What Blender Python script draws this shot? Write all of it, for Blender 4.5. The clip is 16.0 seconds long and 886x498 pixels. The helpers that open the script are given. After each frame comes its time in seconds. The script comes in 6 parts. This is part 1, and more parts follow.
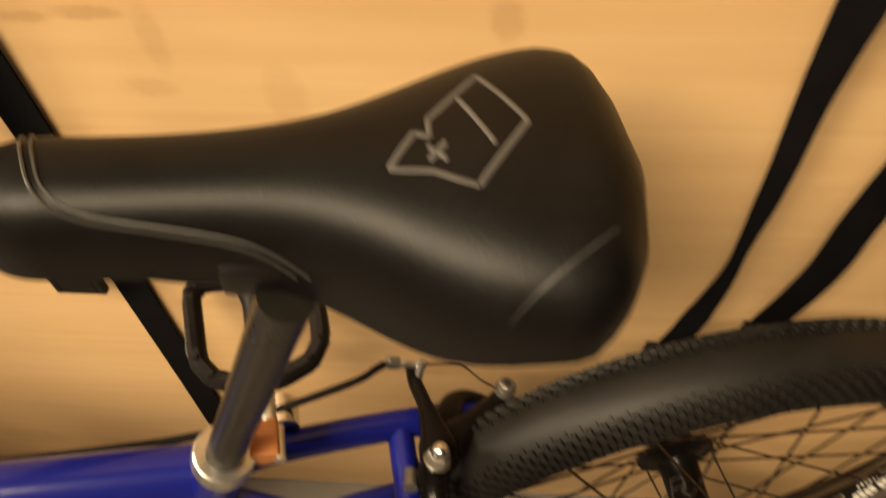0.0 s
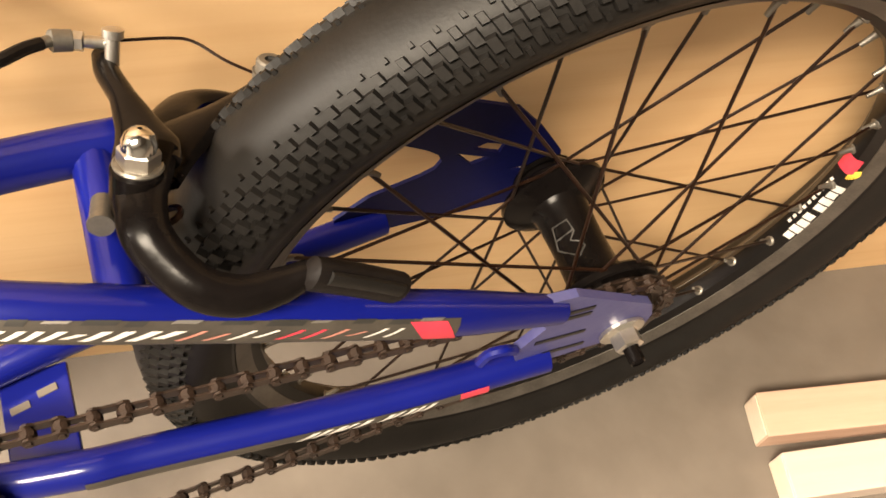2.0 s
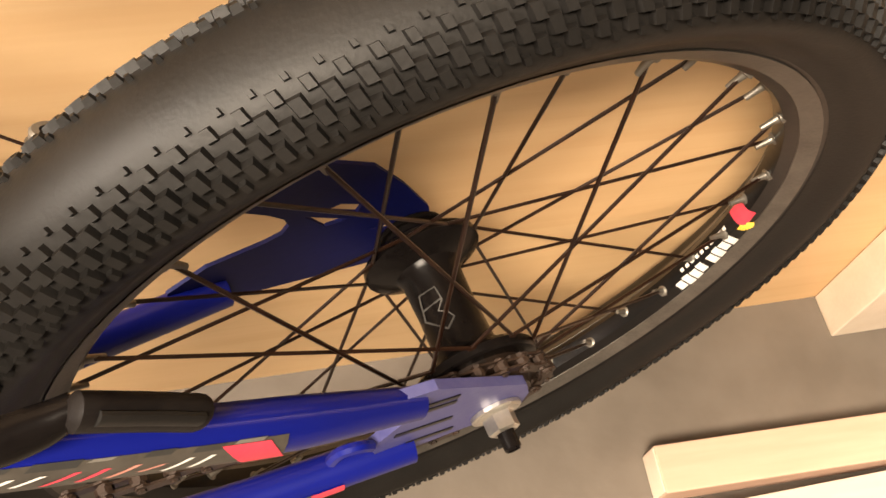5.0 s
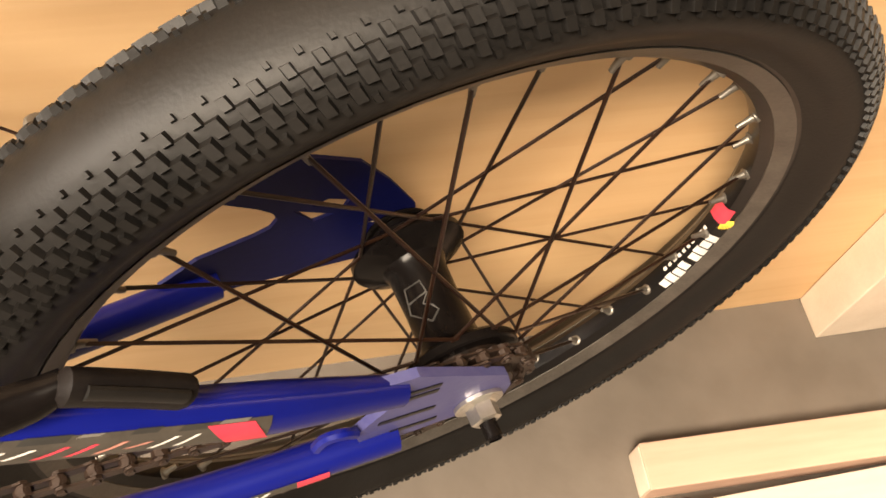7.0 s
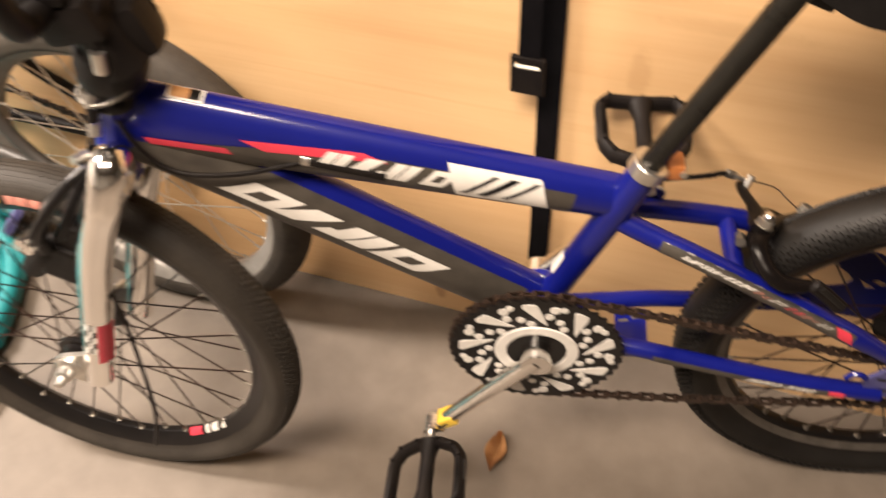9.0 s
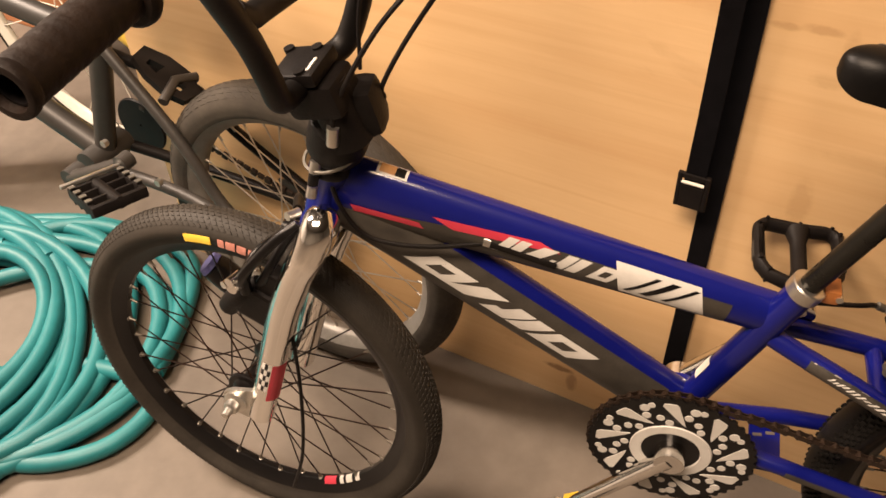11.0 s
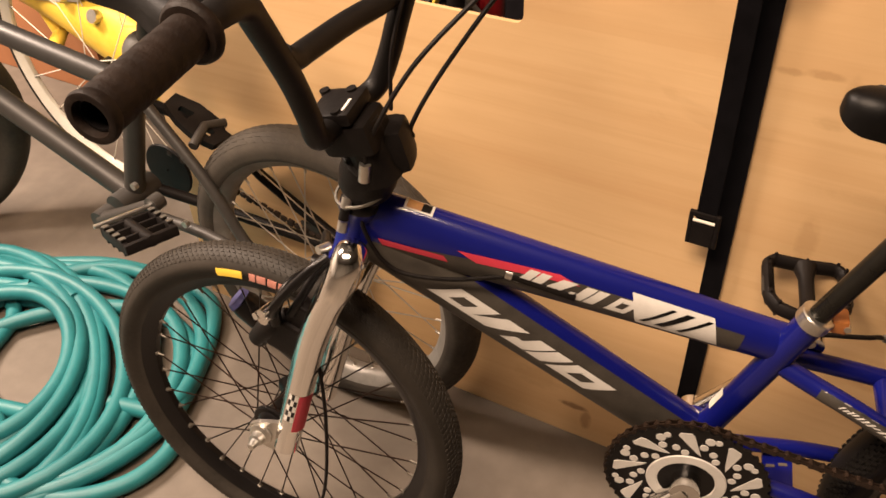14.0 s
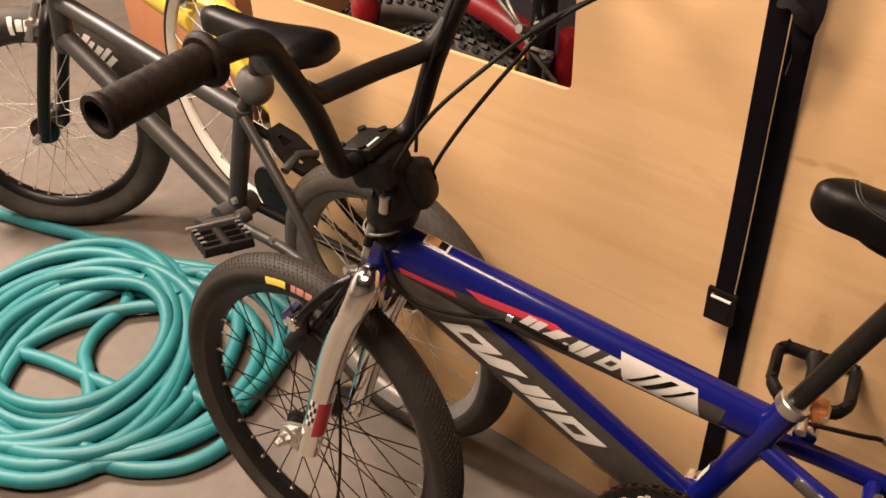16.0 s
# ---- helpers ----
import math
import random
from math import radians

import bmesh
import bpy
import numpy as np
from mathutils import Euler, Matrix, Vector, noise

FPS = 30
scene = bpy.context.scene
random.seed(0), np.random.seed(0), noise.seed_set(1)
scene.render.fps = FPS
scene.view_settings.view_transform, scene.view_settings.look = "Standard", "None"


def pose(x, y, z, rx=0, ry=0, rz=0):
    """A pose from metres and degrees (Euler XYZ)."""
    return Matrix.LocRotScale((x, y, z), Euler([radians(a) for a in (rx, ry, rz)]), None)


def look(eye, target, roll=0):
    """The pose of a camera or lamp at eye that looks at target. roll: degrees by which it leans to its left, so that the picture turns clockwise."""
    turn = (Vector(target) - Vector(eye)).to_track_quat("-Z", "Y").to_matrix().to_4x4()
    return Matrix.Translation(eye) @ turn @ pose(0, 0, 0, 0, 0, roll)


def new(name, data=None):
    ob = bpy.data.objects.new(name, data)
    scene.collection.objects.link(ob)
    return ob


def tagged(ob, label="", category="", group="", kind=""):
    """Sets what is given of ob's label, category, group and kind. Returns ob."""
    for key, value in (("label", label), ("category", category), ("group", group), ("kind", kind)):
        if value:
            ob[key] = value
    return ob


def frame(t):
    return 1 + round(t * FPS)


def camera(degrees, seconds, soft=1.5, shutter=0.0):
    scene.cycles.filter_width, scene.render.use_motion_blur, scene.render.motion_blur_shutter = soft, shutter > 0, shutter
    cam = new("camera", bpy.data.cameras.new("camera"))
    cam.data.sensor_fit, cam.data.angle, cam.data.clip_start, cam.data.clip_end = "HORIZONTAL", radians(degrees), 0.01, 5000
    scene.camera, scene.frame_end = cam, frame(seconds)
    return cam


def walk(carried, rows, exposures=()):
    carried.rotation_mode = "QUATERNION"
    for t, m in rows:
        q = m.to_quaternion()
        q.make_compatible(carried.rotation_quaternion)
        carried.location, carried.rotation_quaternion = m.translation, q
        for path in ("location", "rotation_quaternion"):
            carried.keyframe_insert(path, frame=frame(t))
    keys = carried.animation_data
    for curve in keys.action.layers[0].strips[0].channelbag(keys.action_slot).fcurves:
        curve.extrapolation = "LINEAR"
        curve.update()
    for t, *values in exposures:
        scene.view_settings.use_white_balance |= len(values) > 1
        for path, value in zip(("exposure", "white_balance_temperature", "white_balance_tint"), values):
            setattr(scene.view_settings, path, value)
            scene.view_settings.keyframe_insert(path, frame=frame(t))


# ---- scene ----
from mathutils.geometry import tessellate_polygon

cam = camera(53.2, 16.0, soft=1.6, shutter=0.45)
PATH = [
    (0, (-0.2017, -0.2059, 0.9813), (-0.1076, 0.8966, -0.6847), -5.12),
    (0.5, (-0.1967, -0.2706, 0.9347), (0.0135, 0.7609, -0.7659), -2.31),
    (1, (-0.192, -0.2445, 0.7666), (0.1251, 0.7032, -0.9658), 0.22),
    (1.5, (-0.1732, -0.2176, 0.7164), (0.1815, 0.688, -1.0312), 0.89),
    (2, (-0.165, -0.2029, 0.7015), (0.1867, 0.682, -1.0572), 1.21),
    (2.5, (-0.1539, -0.1742, 0.688), (0.1978, 0.6824, -1.0847), 1.19),
    (3, (-0.141, -0.155, 0.6891), (0.2122, 0.6643, -1.1009), 0.89),
    (3.5, (-0.133, -0.1503, 0.6862), (0.232, 0.6444, -1.1124), 1.61),
    (4, (-0.1253, -0.156, 0.6875), (0.2911, 0.6528, -1.0936), 4.29),
    (4.5, (-0.1143, -0.1607, 0.6771), (0.3708, 0.667, -1.0778), 7.75),
    (4.7, (-0.1114, -0.1614, 0.6699), (0.3987, 0.6613, -1.0803), 9.09),
    (7, (-0.1095, -0.1761, 0.6772), (0.4135, 0.6636, -1.061), 9.50),
    (7.5, (-0.1495, -0.2304, 0.7362), (0.2571, 0.6104, -1.0323), 6.95),
    (8, (-0.2353, -0.3435, 0.8941), (-0.0222, 0.6182, -0.8465), -0.54),
    (8.5, (-0.3332, -0.4631, 1.0066), (-0.3036, 0.6787, -0.6352), -4.02),
    (9, (-0.4135, -0.5732, 1.0724), (-0.6095, 0.6982, -0.459), -4.04),
    (9.5, (-0.4335, -0.6136, 1.1142), (-0.787, 0.7418, -0.3133), -2.58),
    (10, (-0.451, -0.6252, 1.1224), (-0.8757, 0.7427, -0.2736), -2.67),
    (12.5, (-0.4668, -0.6804, 1.1296), (-0.9314, 0.7564, -0.1818), -2.67),
    (13, (-0.4687, -0.6862, 1.138), (-0.957, 0.7646, -0.1491), -2.77),
    (13.5, (-0.4697, -0.6881, 1.1384), (-0.9449, 0.769, -0.1466), -2.64),
    (14, (-0.4696, -0.6976, 1.135), (-0.9395, 0.7668, -0.1436), -2.73),
    (14.5, (-0.4443, -0.7013, 1.1438), (-0.9965, 0.7584, -0.1069), -2.74),
    (15, (-0.35, -0.6949, 1.1482), (-1.0342, 0.7341, -0.0723), -1.69),
    (15.5, (-0.3017, -0.6985, 1.1519), (-1.0992, 0.7015, -0.033), -1.92),
    (16, (-0.2982, -0.71, 1.1567), (-1.1213, 0.6983, -0.0005), -2.15),
]
EXPOSURE = [(0, -0.36, 7350, 8), (0.5, 0.29, 6900, 9), (1, 0.31, 6450, 10), (1.5, 0.67, 6200, 10), (4.7, 0.86, 6220, 12), (7, 0.83, 6250, 12), (8, 0.56, 6300, 13), (8.5, 0.36, 6150, 14), (9, 0.11, 6150, 17), (9.5, -0.15, 6700, 20), (10, -0.30, 6800, 20),
            (12.5, -0.59, 7000, 24), (15.4, -0.62, 6800, 23), (16, -0.68, 6600, 23)]
walk(cam, [(t, look(eye, target, roll)) for t, eye, target, roll in PATH], EXPOSURE)

# ---- light ----
world = bpy.data.worlds.new("world")
scene.world = world
world.use_nodes = True
world.node_tree.nodes["Background"].inputs[0].default_value = (1.0, 0.86, 0.7, 1)
world.node_tree.nodes["Background"].inputs[1].default_value = 0.25


def area_lamp(name, eye, target, sx, sy, watts, colour):
    data = bpy.data.lights.new(name, "AREA")
    data.shape, data.size, data.size_y, data.energy, data.color = "RECTANGLE", sx, sy, watts, colour
    ob = new(name, data)
    ob.matrix_world = look(eye, target)
    return ob


area_lamp("ceiling_lamp_glow", (-1.10, -0.88, 2.36), (-1.10, -0.88, 0), 1.3, 0.55, 150, (1.0, 0.82, 0.60))
# unseen fill light, added to brighten the left end and soften plywood shadows
area_lamp("far_fill_glow", (-3.0, 0.2, 2.36), (-3.0, 0.2, 0), 1.2, 0.5, 360, (1.0, 0.86, 0.68))


# ---- materials ----
def material(name, c1, c2=None, scale=8.0, rough=0.5, metal=0.0, bump=0.0, bump_scale=60.0, stretch=(1, 1, 1), rough2=None,
             coat=0.0, coat_rough=0.2, fine=0.3, island=0.0, detail=6.0, spec=0.5):
    """Two colours mixed by a broad and a fine noise, with matching roughness and relief."""
    m = bpy.data.materials.new(name)
    m.use_nodes = True
    nt = m.node_tree
    nd, ln = nt.nodes, nt.links
    b = nd["Principled BSDF"]
    tc = nd.new("ShaderNodeTexCoord")
    mp = nd.new("ShaderNodeMapping")
    mp.inputs["Scale"].default_value = stretch
    ln.new(tc.outputs["Object"], mp.inputs[0])
    n1, n2 = nd.new("ShaderNodeTexNoise"), nd.new("ShaderNodeTexNoise")
    n1.inputs["Scale"].default_value, n1.inputs["Detail"].default_value = scale, detail
    n2.inputs["Scale"].default_value, n2.inputs["Detail"].default_value = scale * 9, 4
    for n in (n1, n2):
        ln.new(mp.outputs[0], n.inputs["Vector"])
    blend = nd.new("ShaderNodeMix")
    blend.inputs[0].default_value = fine
    ln.new(n1.outputs["Fac"], blend.inputs[2])
    ln.new(n2.outputs["Fac"], blend.inputs[3])
    ramp = nd.new("ShaderNodeValToRGB")
    ramp.color_ramp.elements[0].position, ramp.color_ramp.elements[1].position = 0.33, 0.67
    ramp.color_ramp.elements[0].color = (*c1, 1)
    ramp.color_ramp.elements[1].color = (*(c2 or c1), 1)
    ln.new(blend.outputs[0], ramp.inputs[0])
    out = ramp.outputs[0]
    if island:
        oi, hs = nd.new("ShaderNodeObjectInfo"), nd.new("ShaderNodeHueSaturation")
        mr = nd.new("ShaderNodeMapRange")
        mr.inputs[3].default_value, mr.inputs[4].default_value = 1 - island, 1 + island
        ln.new(oi.outputs["Random"], mr.inputs[0])
        ln.new(mr.outputs[0], hs.inputs["Value"])
        ln.new(out, hs.inputs["Color"])
        out = hs.outputs[0]
    ln.new(out, b.inputs["Base Color"])
    rr = nd.new("ShaderNodeMapRange")
    rr.inputs[3].default_value, rr.inputs[4].default_value = rough, rough2 if rough2 is not None else min(1, rough + 0.12)
    ln.new(n1.outputs["Fac"], rr.inputs[0])
    ln.new(rr.outputs[0], b.inputs["Roughness"])
    b.inputs["Metallic"].default_value = metal
    b.inputs["Specular IOR Level"].default_value = spec
    b.inputs["Coat Weight"].default_value = coat
    b.inputs["Coat Roughness"].default_value = coat_rough
    if bump:
        n3, bp = nd.new("ShaderNodeTexNoise"), nd.new("ShaderNodeBump")
        n3.inputs["Scale"].default_value, n3.inputs["Detail"].default_value = bump_scale, 5
        ln.new(mp.outputs[0], n3.inputs["Vector"])
        bp.inputs["Strength"].default_value, bp.inputs["Distance"].default_value = bump, 0.002
        ln.new(n3.outputs["Fac"], bp.inputs["Height"])
        ln.new(bp.outputs[0], b.inputs["Normal"])
    return m


BLUE = material("blue_paint", (0.0028, 0.0055, 0.118), (0.004, 0.0075, 0.150), 5, 0.42, 0.0, 0.02, 300, coat=0.6, coat_rough=0.14, spec=0.1)
BLUE_DARK = material("dark_blue_plate", (0.0025, 0.004, 0.06), (0.004, 0.0065, 0.085), 20, 0.5, 0.1, 0.05, 200, spec=0.3)
FORK_CHROME = material("bright_chrome", (0.86, 0.84, 0.81), (0.92, 0.90, 0.87), 14, 0.07, 1.0, 0.03, 90, rough2=0.15)
BLUE_DULL = material("scuffed_blue_plate", (0.06, 0.06, 0.20), (0.10, 0.10, 0.24), 40, 0.4, 0.2, 0.1, 200)
RUBBER = material("tyre_rubber", (0.0045, 0.004, 0.0036), (0.009, 0.008, 0.0072), 25, 0.46, 0, 0.08, 500, spec=0.25)
RUBBER_WALL = material("tyre_sidewall", (0.018, 0.0152, 0.0122), (0.034, 0.0285, 0.0228), 18, 0.55, 0, 0.1, 400, spec=0.24)
RUBBER_DUSTY = material("dusty_tyre", (0.026, 0.022, 0.018), (0.055, 0.046, 0.036), 16, 0.65, 0, 0.12, 350, spec=0.3)
TRACK = material("dull_machined_rim", (0.10, 0.092, 0.082), (0.17, 0.155, 0.138), 60, 0.4, 0.75, 0.08, 400)
RIM_SILVER = material("brushed_rim", (0.20, 0.188, 0.17), (0.28, 0.265, 0.245), 50, 0.42, 0.55, 0.05, 300)
BLACK_PAINT = material("black_gloss_paint", (0.004, 0.0035, 0.0035), (0.007, 0.006, 0.006), 30, 0.25, 0.0, 0.05, 200, spec=0.26)
BLACK_MATT = material("matt_black_paint", (0.005, 0.0042, 0.004), (0.009, 0.0075, 0.007), 15, 0.42, 0.0, 0.05, 200, spec=0.18)
BLACK_PLASTIC = material("black_plastic", (0.005, 0.004, 0.004), (0.010, 0.008, 0.007), 40, 0.45, 0, 0.15, 300, spec=0.13)
BRONZE = material("dark_spoke_steel", (0.009, 0.0032, 0.0018), (0.022, 0.0085, 0.004), 60, 0.3, 0.4)
SILVER = material("silver_steel", (0.50, 0.48, 0.44), (0.66, 0.63, 0.58), 60, 0.25, 0.95, 0.05, 400)
ALU = material("machined_aluminium", (0.36, 0.34, 0.31), (0.48, 0.45, 0.41), 80, 0.38, 0.85)
CHROME = material("chrome", (0.72, 0.70, 0.67), (0.8, 0.78, 0.75), 20, 0.1, 1.0)
RUST = material("rusty_chain_steel", (0.014, 0.009, 0.0065), (0.045, 0.026, 0.017), 120, 0.42, 0.4, 0.1, 600)
WHITE = material("white_print", (0.62, 0.60, 0.56), (0.72, 0.70, 0.66), 60, 0.4)
RED = material("red_print", (0.55, 0.03, 0.06), (0.62, 0.05, 0.08), 60, 0.4)
RED_FADED = material("faded_red_print", (0.42, 0.16, 0.12), (0.52, 0.24, 0.19), 60, 0.5)
DECAL = material("dark_grey_decal", (0.036, 0.031, 0.026), (0.060, 0.052, 0.042), 50, 0.45)
YELLOW = material("yellow_print", (0.72, 0.48, 0.04), (0.8, 0.55, 0.07), 60, 0.45)
GREY_PRINT = material("grey_print", (0.042, 0.039, 0.037), (0.075, 0.071, 0.066), 60, 0.5)
SADDLE = material("black_vinyl", (0.002, 0.0018, 0.0018), (0.0045, 0.004, 0.0038), 30, 0.34, 0, 0.10, 900, spec=0.16)
BRAKE = material("satin_black_alloy", (0.003, 0.0024, 0.0024), (0.006, 0.0048, 0.0044), 30, 0.17, 0.0, 0.05, 250, spec=0.11)
GRIP = material("worn_brown_black_rubber", (0.006, 0.0038, 0.003), (0.014, 0.0085, 0.006), 45, 0.5, 0, 0.3, 260, spec=0.15)
STRAP = material("black_webbing", (0.0022, 0.002, 0.0024), (0.0045, 0.004, 0.005), 60, 0.85, 0, 0.4, 900, spec=0.06)
STRAP_DUSTY = material("dusty_black_webbing", (0.007, 0.006, 0.0075), (0.013, 0.011, 0.013), 40, 0.8, 0, 0.4, 900, spec=0.1)
PLY = material("pine_plywood", (0.56, 0.352, 0.170), (0.68, 0.462, 0.242), 2.2, 0.5, 0, 0.08, 120, stretch=(0.35, 1, 2.6), fine=0.25)


def plywood_grain(m):
    """Fine grain lines along the sheet and a few brown scuffs over the broad tone."""
    nd, ln = m.node_tree.nodes, m.node_tree.links
    base = nd["Principled BSDF"].inputs["Base Color"]
    tone = base.links[0].from_socket
    tc = nd["Texture Coordinate"]
    for scale, stretch, lo, hi, colour, amount in ((5.0, (0.25, 1, 9), 0.50, 0.62, (0.50, 0.28, 0.12, 1), 0.2), (7.0, (0.8, 1, 2.2), 0.655, 0.74, (0.33, 0.17, 0.07, 1), 0.16),
                                                   (1.6, (1, 1, 1), 0.55, 0.75, (0.74, 0.48, 0.25, 1), 0.55), (26.0, (0.12, 1, 7), 0.5, 0.8, (0.44, 0.24, 0.10, 1), 0.13)):
        mp, ns, mr, mx = nd.new("ShaderNodeMapping"), nd.new("ShaderNodeTexNoise"), nd.new("ShaderNodeMapRange"), nd.new("ShaderNodeMix")
        mp.inputs["Scale"].default_value = stretch
        ns.inputs["Scale"].default_value, ns.inputs["Detail"].default_value, ns.inputs["Distortion"].default_value = scale, 5, 0.6
        mr.inputs[1].default_value, mr.inputs[2].default_value, mr.inputs[4].default_value = lo, hi, amount
        mx.data_type = "RGBA"
        mx.inputs[7].default_value = colour
        ln.new(tc.outputs["Object"], mp.inputs[0])
        ln.new(mp.outputs[0], ns.inputs["Vector"])
        ln.new(ns.outputs["Fac"], mr.inputs[0])
        ln.new(mr.outputs[0], mx.inputs[0])
        ln.new(tone, mx.inputs[6])
        tone = mx.outputs[2]
    ln.new(tone, base)


plywood_grain(PLY)


def smudges(m, spots):
    """Soft brown scuffs on the sheet: centre x, z, half sizes, colour, amount."""
    nd, ln = m.node_tree.nodes, m.node_tree.links
    base = nd["Principled BSDF"].inputs["Base Color"]
    tone = base.links[0].from_socket
    tc = nd["Texture Coordinate"]
    ns = nd.new("ShaderNodeTexNoise")
    ns.inputs["Scale"].default_value, ns.inputs["Detail"].default_value = 90, 3
    ln.new(tc.outputs["Object"], ns.inputs["Vector"])
    for x, z, hx, hz, colour, amount in spots:
        mp, gr, mul, cl, mx = nd.new("ShaderNodeMapping"), nd.new("ShaderNodeTexGradient"), nd.new("ShaderNodeMath"), nd.new("ShaderNodeMapRange"), nd.new("ShaderNodeMix")
        mp.inputs["Location"].default_value = (-x / hx, 0, -z / hz)
        mp.inputs["Scale"].default_value = (1 / hx, 0.001, 1 / hz)
        gr.gradient_type = "SPHERICAL"
        mul.operation = "MULTIPLY"
        cl.inputs[1].default_value, cl.inputs[2].default_value, cl.inputs[4].default_value = 0.06, 0.26, amount
        mx.data_type = "RGBA"
        mx.inputs[7].default_value = colour
        ln.new(tc.outputs["Object"], mp.inputs[0])
        ln.new(mp.outputs[0], gr.inputs[0])
        ln.new(gr.outputs["Fac"], mul.inputs[0])
        ln.new(ns.outputs["Fac"], mul.inputs[1])
        ln.new(mul.outputs[0], cl.inputs[0])
        ln.new(cl.outputs[0], mx.inputs[0])
        ln.new(tone, mx.inputs[6])
        tone = mx.outputs[2]
    ln.new(tone, base)


TAN, DARK_TAN = (0.30, 0.16, 0.06, 1), (0.16, 0.07, 0.025, 1)
smudges(PLY, [(-0.380, 0.689, 0.020, 0.006, TAN, 0.33), (-0.346, 0.692, 0.026, 0.007, TAN, 0.36), (-0.317, 0.675, 0.010, 0.030, TAN, 0.19), (-0.330, 0.640, 0.022, 0.010, TAN, 0.19),
              (-0.138, 0.690, 0.012, 0.020, TAN, 0.28), (-0.256, 0.631, 0.016, 0.040, TAN, 0.14), (-0.320, 0.490, 0.016, 0.045, TAN, 0.25), (-0.29, 0.39, 0.05, 0.02, TAN, 0.19),
              (-0.577, 0.066, 0.030, 0.009, DARK_TAN, 0.72), (-0.555, 0.045, 0.012, 0.030, DARK_TAN, 0.45), (-0.64, 0.10, 0.05, 0.03, TAN, 0.22), (-0.20, 0.31, 0.05, 0.02, TAN, 0.28), (-0.24, 0.56, 0.12, 0.012, TAN, 0.14)])
PINE = material("pine_lumber", (0.44, 0.285, 0.20), (0.53, 0.365, 0.27), 5, 0.55, 0, 0.08, 150, stretch=(0.3, 3, 3))
PINE_PALE = material("pale_pine", (0.50, 0.40, 0.325), (0.58, 0.475, 0.40), 5, 0.55, 0, 0.08, 150, stretch=(0.3, 3, 3))
PINE_END = material("pine_end_grain", (0.62, 0.51, 0.39), (0.70, 0.595, 0.47), 40, 0.6)
CONCRETE = material("garage_concrete", (0.086, 0.069, 0.053), (0.142, 0.117, 0.093), 2.6, 0.6, 0, 0.12, 90, fine=0.4)
HOSE = material("teal_hose", (0.0028, 0.120, 0.133), (0.006, 0.168, 0.181), 6, 0.46, 0, 0.05, 200)
# assumed plaster of the enclosing room, darkened so that little light bounces back
PLASTER = material("garage_plaster", (0.11, 0.10, 0.085), (0.15, 0.137, 0.118), 1.5, 0.8, 0, 0.1, 40)
PLASTER_PALE = material("pale_garage_plaster", (0.15, 0.137, 0.118), (0.20, 0.183, 0.158), 1.5, 0.8, 0, 0.1, 40)
# bright white added to the unseen west wall as a reflector for the chrome
REFLECTOR_WALL = material("white_reflector_wall", (0.66, 0.63, 0.58), (0.74, 0.71, 0.66), 2, 0.7, 0, 0.08, 80)
BROWN = material("brown_board", (0.30, 0.115, 0.045), (0.38, 0.155, 0.065), 3, 0.6, 0, 0.08, 80, stretch=(1, 1, 0.3))
LEAF = material("dry_leaf", (0.34, 0.16, 0.06), (0.50, 0.27, 0.10), 40, 0.7, 0, 0.2, 200)
POST = material("dark_polished_steel", (0.006, 0.0055, 0.0045), (0.011, 0.010, 0.008), 30, 0.22, 0.0, 0.05, 300, spec=0.2)
BIKE_GREY = material("dusty_black_paint", (0.022, 0.020, 0.018), (0.038, 0.034, 0.030), 9, 0.4, 0.1, 0.08, 200)
# red paint with the shade behind the plywood put into its colour
RED_SHADED = material("shaded_red_paint", (0.13, 0.005, 0.007), (0.19, 0.009, 0.011), 12, 0.3)
NIPPLE = material("dull_nipple_brass", (0.16, 0.15, 0.13), (0.24, 0.22, 0.19), 80, 0.4, 0.8)
BALL = material("faded_grey_rubber", (0.06, 0.057, 0.053), (0.085, 0.08, 0.074), 25, 0.45)
GREY_PAINT = material("grey_black_paint", (0.022, 0.021, 0.02), (0.036, 0.034, 0.031), 15, 0.36, 0.1, 0.05, 200)
CREAM = material("cream_paint", (0.55, 0.52, 0.44), (0.66, 0.62, 0.54), 20, 0.4)
ORANGE = material("orange_reflector", (0.35, 0.12, 0.03), (0.42, 0.15, 0.04), 60, 0.35)


# ---- mesh helpers ----
def finish(bm, smooth):
    bmesh.ops.recalc_face_normals(bm, faces=bm.faces)
    for fc in bm.faces:
        fc.smooth = smooth
    return bm


def to_mesh(name, bm, mat, smooth=True):
    me = bpy.data.meshes.new(name)
    finish(bm, smooth).to_mesh(me)
    bm.free()
    me.materials.append(mat)
    if smooth:
        me.set_sharp_from_angle(angle=radians(38))
    return me


def part(name, bm, mat, parent=None, label="", smooth=True, m=None):
    ob = new(name, to_mesh(name, bm, mat, smooth) if isinstance(bm, bmesh.types.BMesh) else bm)
    ob.parent = parent
    if m is not None:
        ob.matrix_basis = m
    if label:
        tagged(ob, label)
    return ob


def thing(name, label, category, m=None, group="", kind=""):
    ob = new(name)
    ob.empty_display_size = 0.05
    if m is not None:
        ob.matrix_basis = m
    return tagged(ob, label, category, group, kind)


def V(*a):
    return Vector(a)


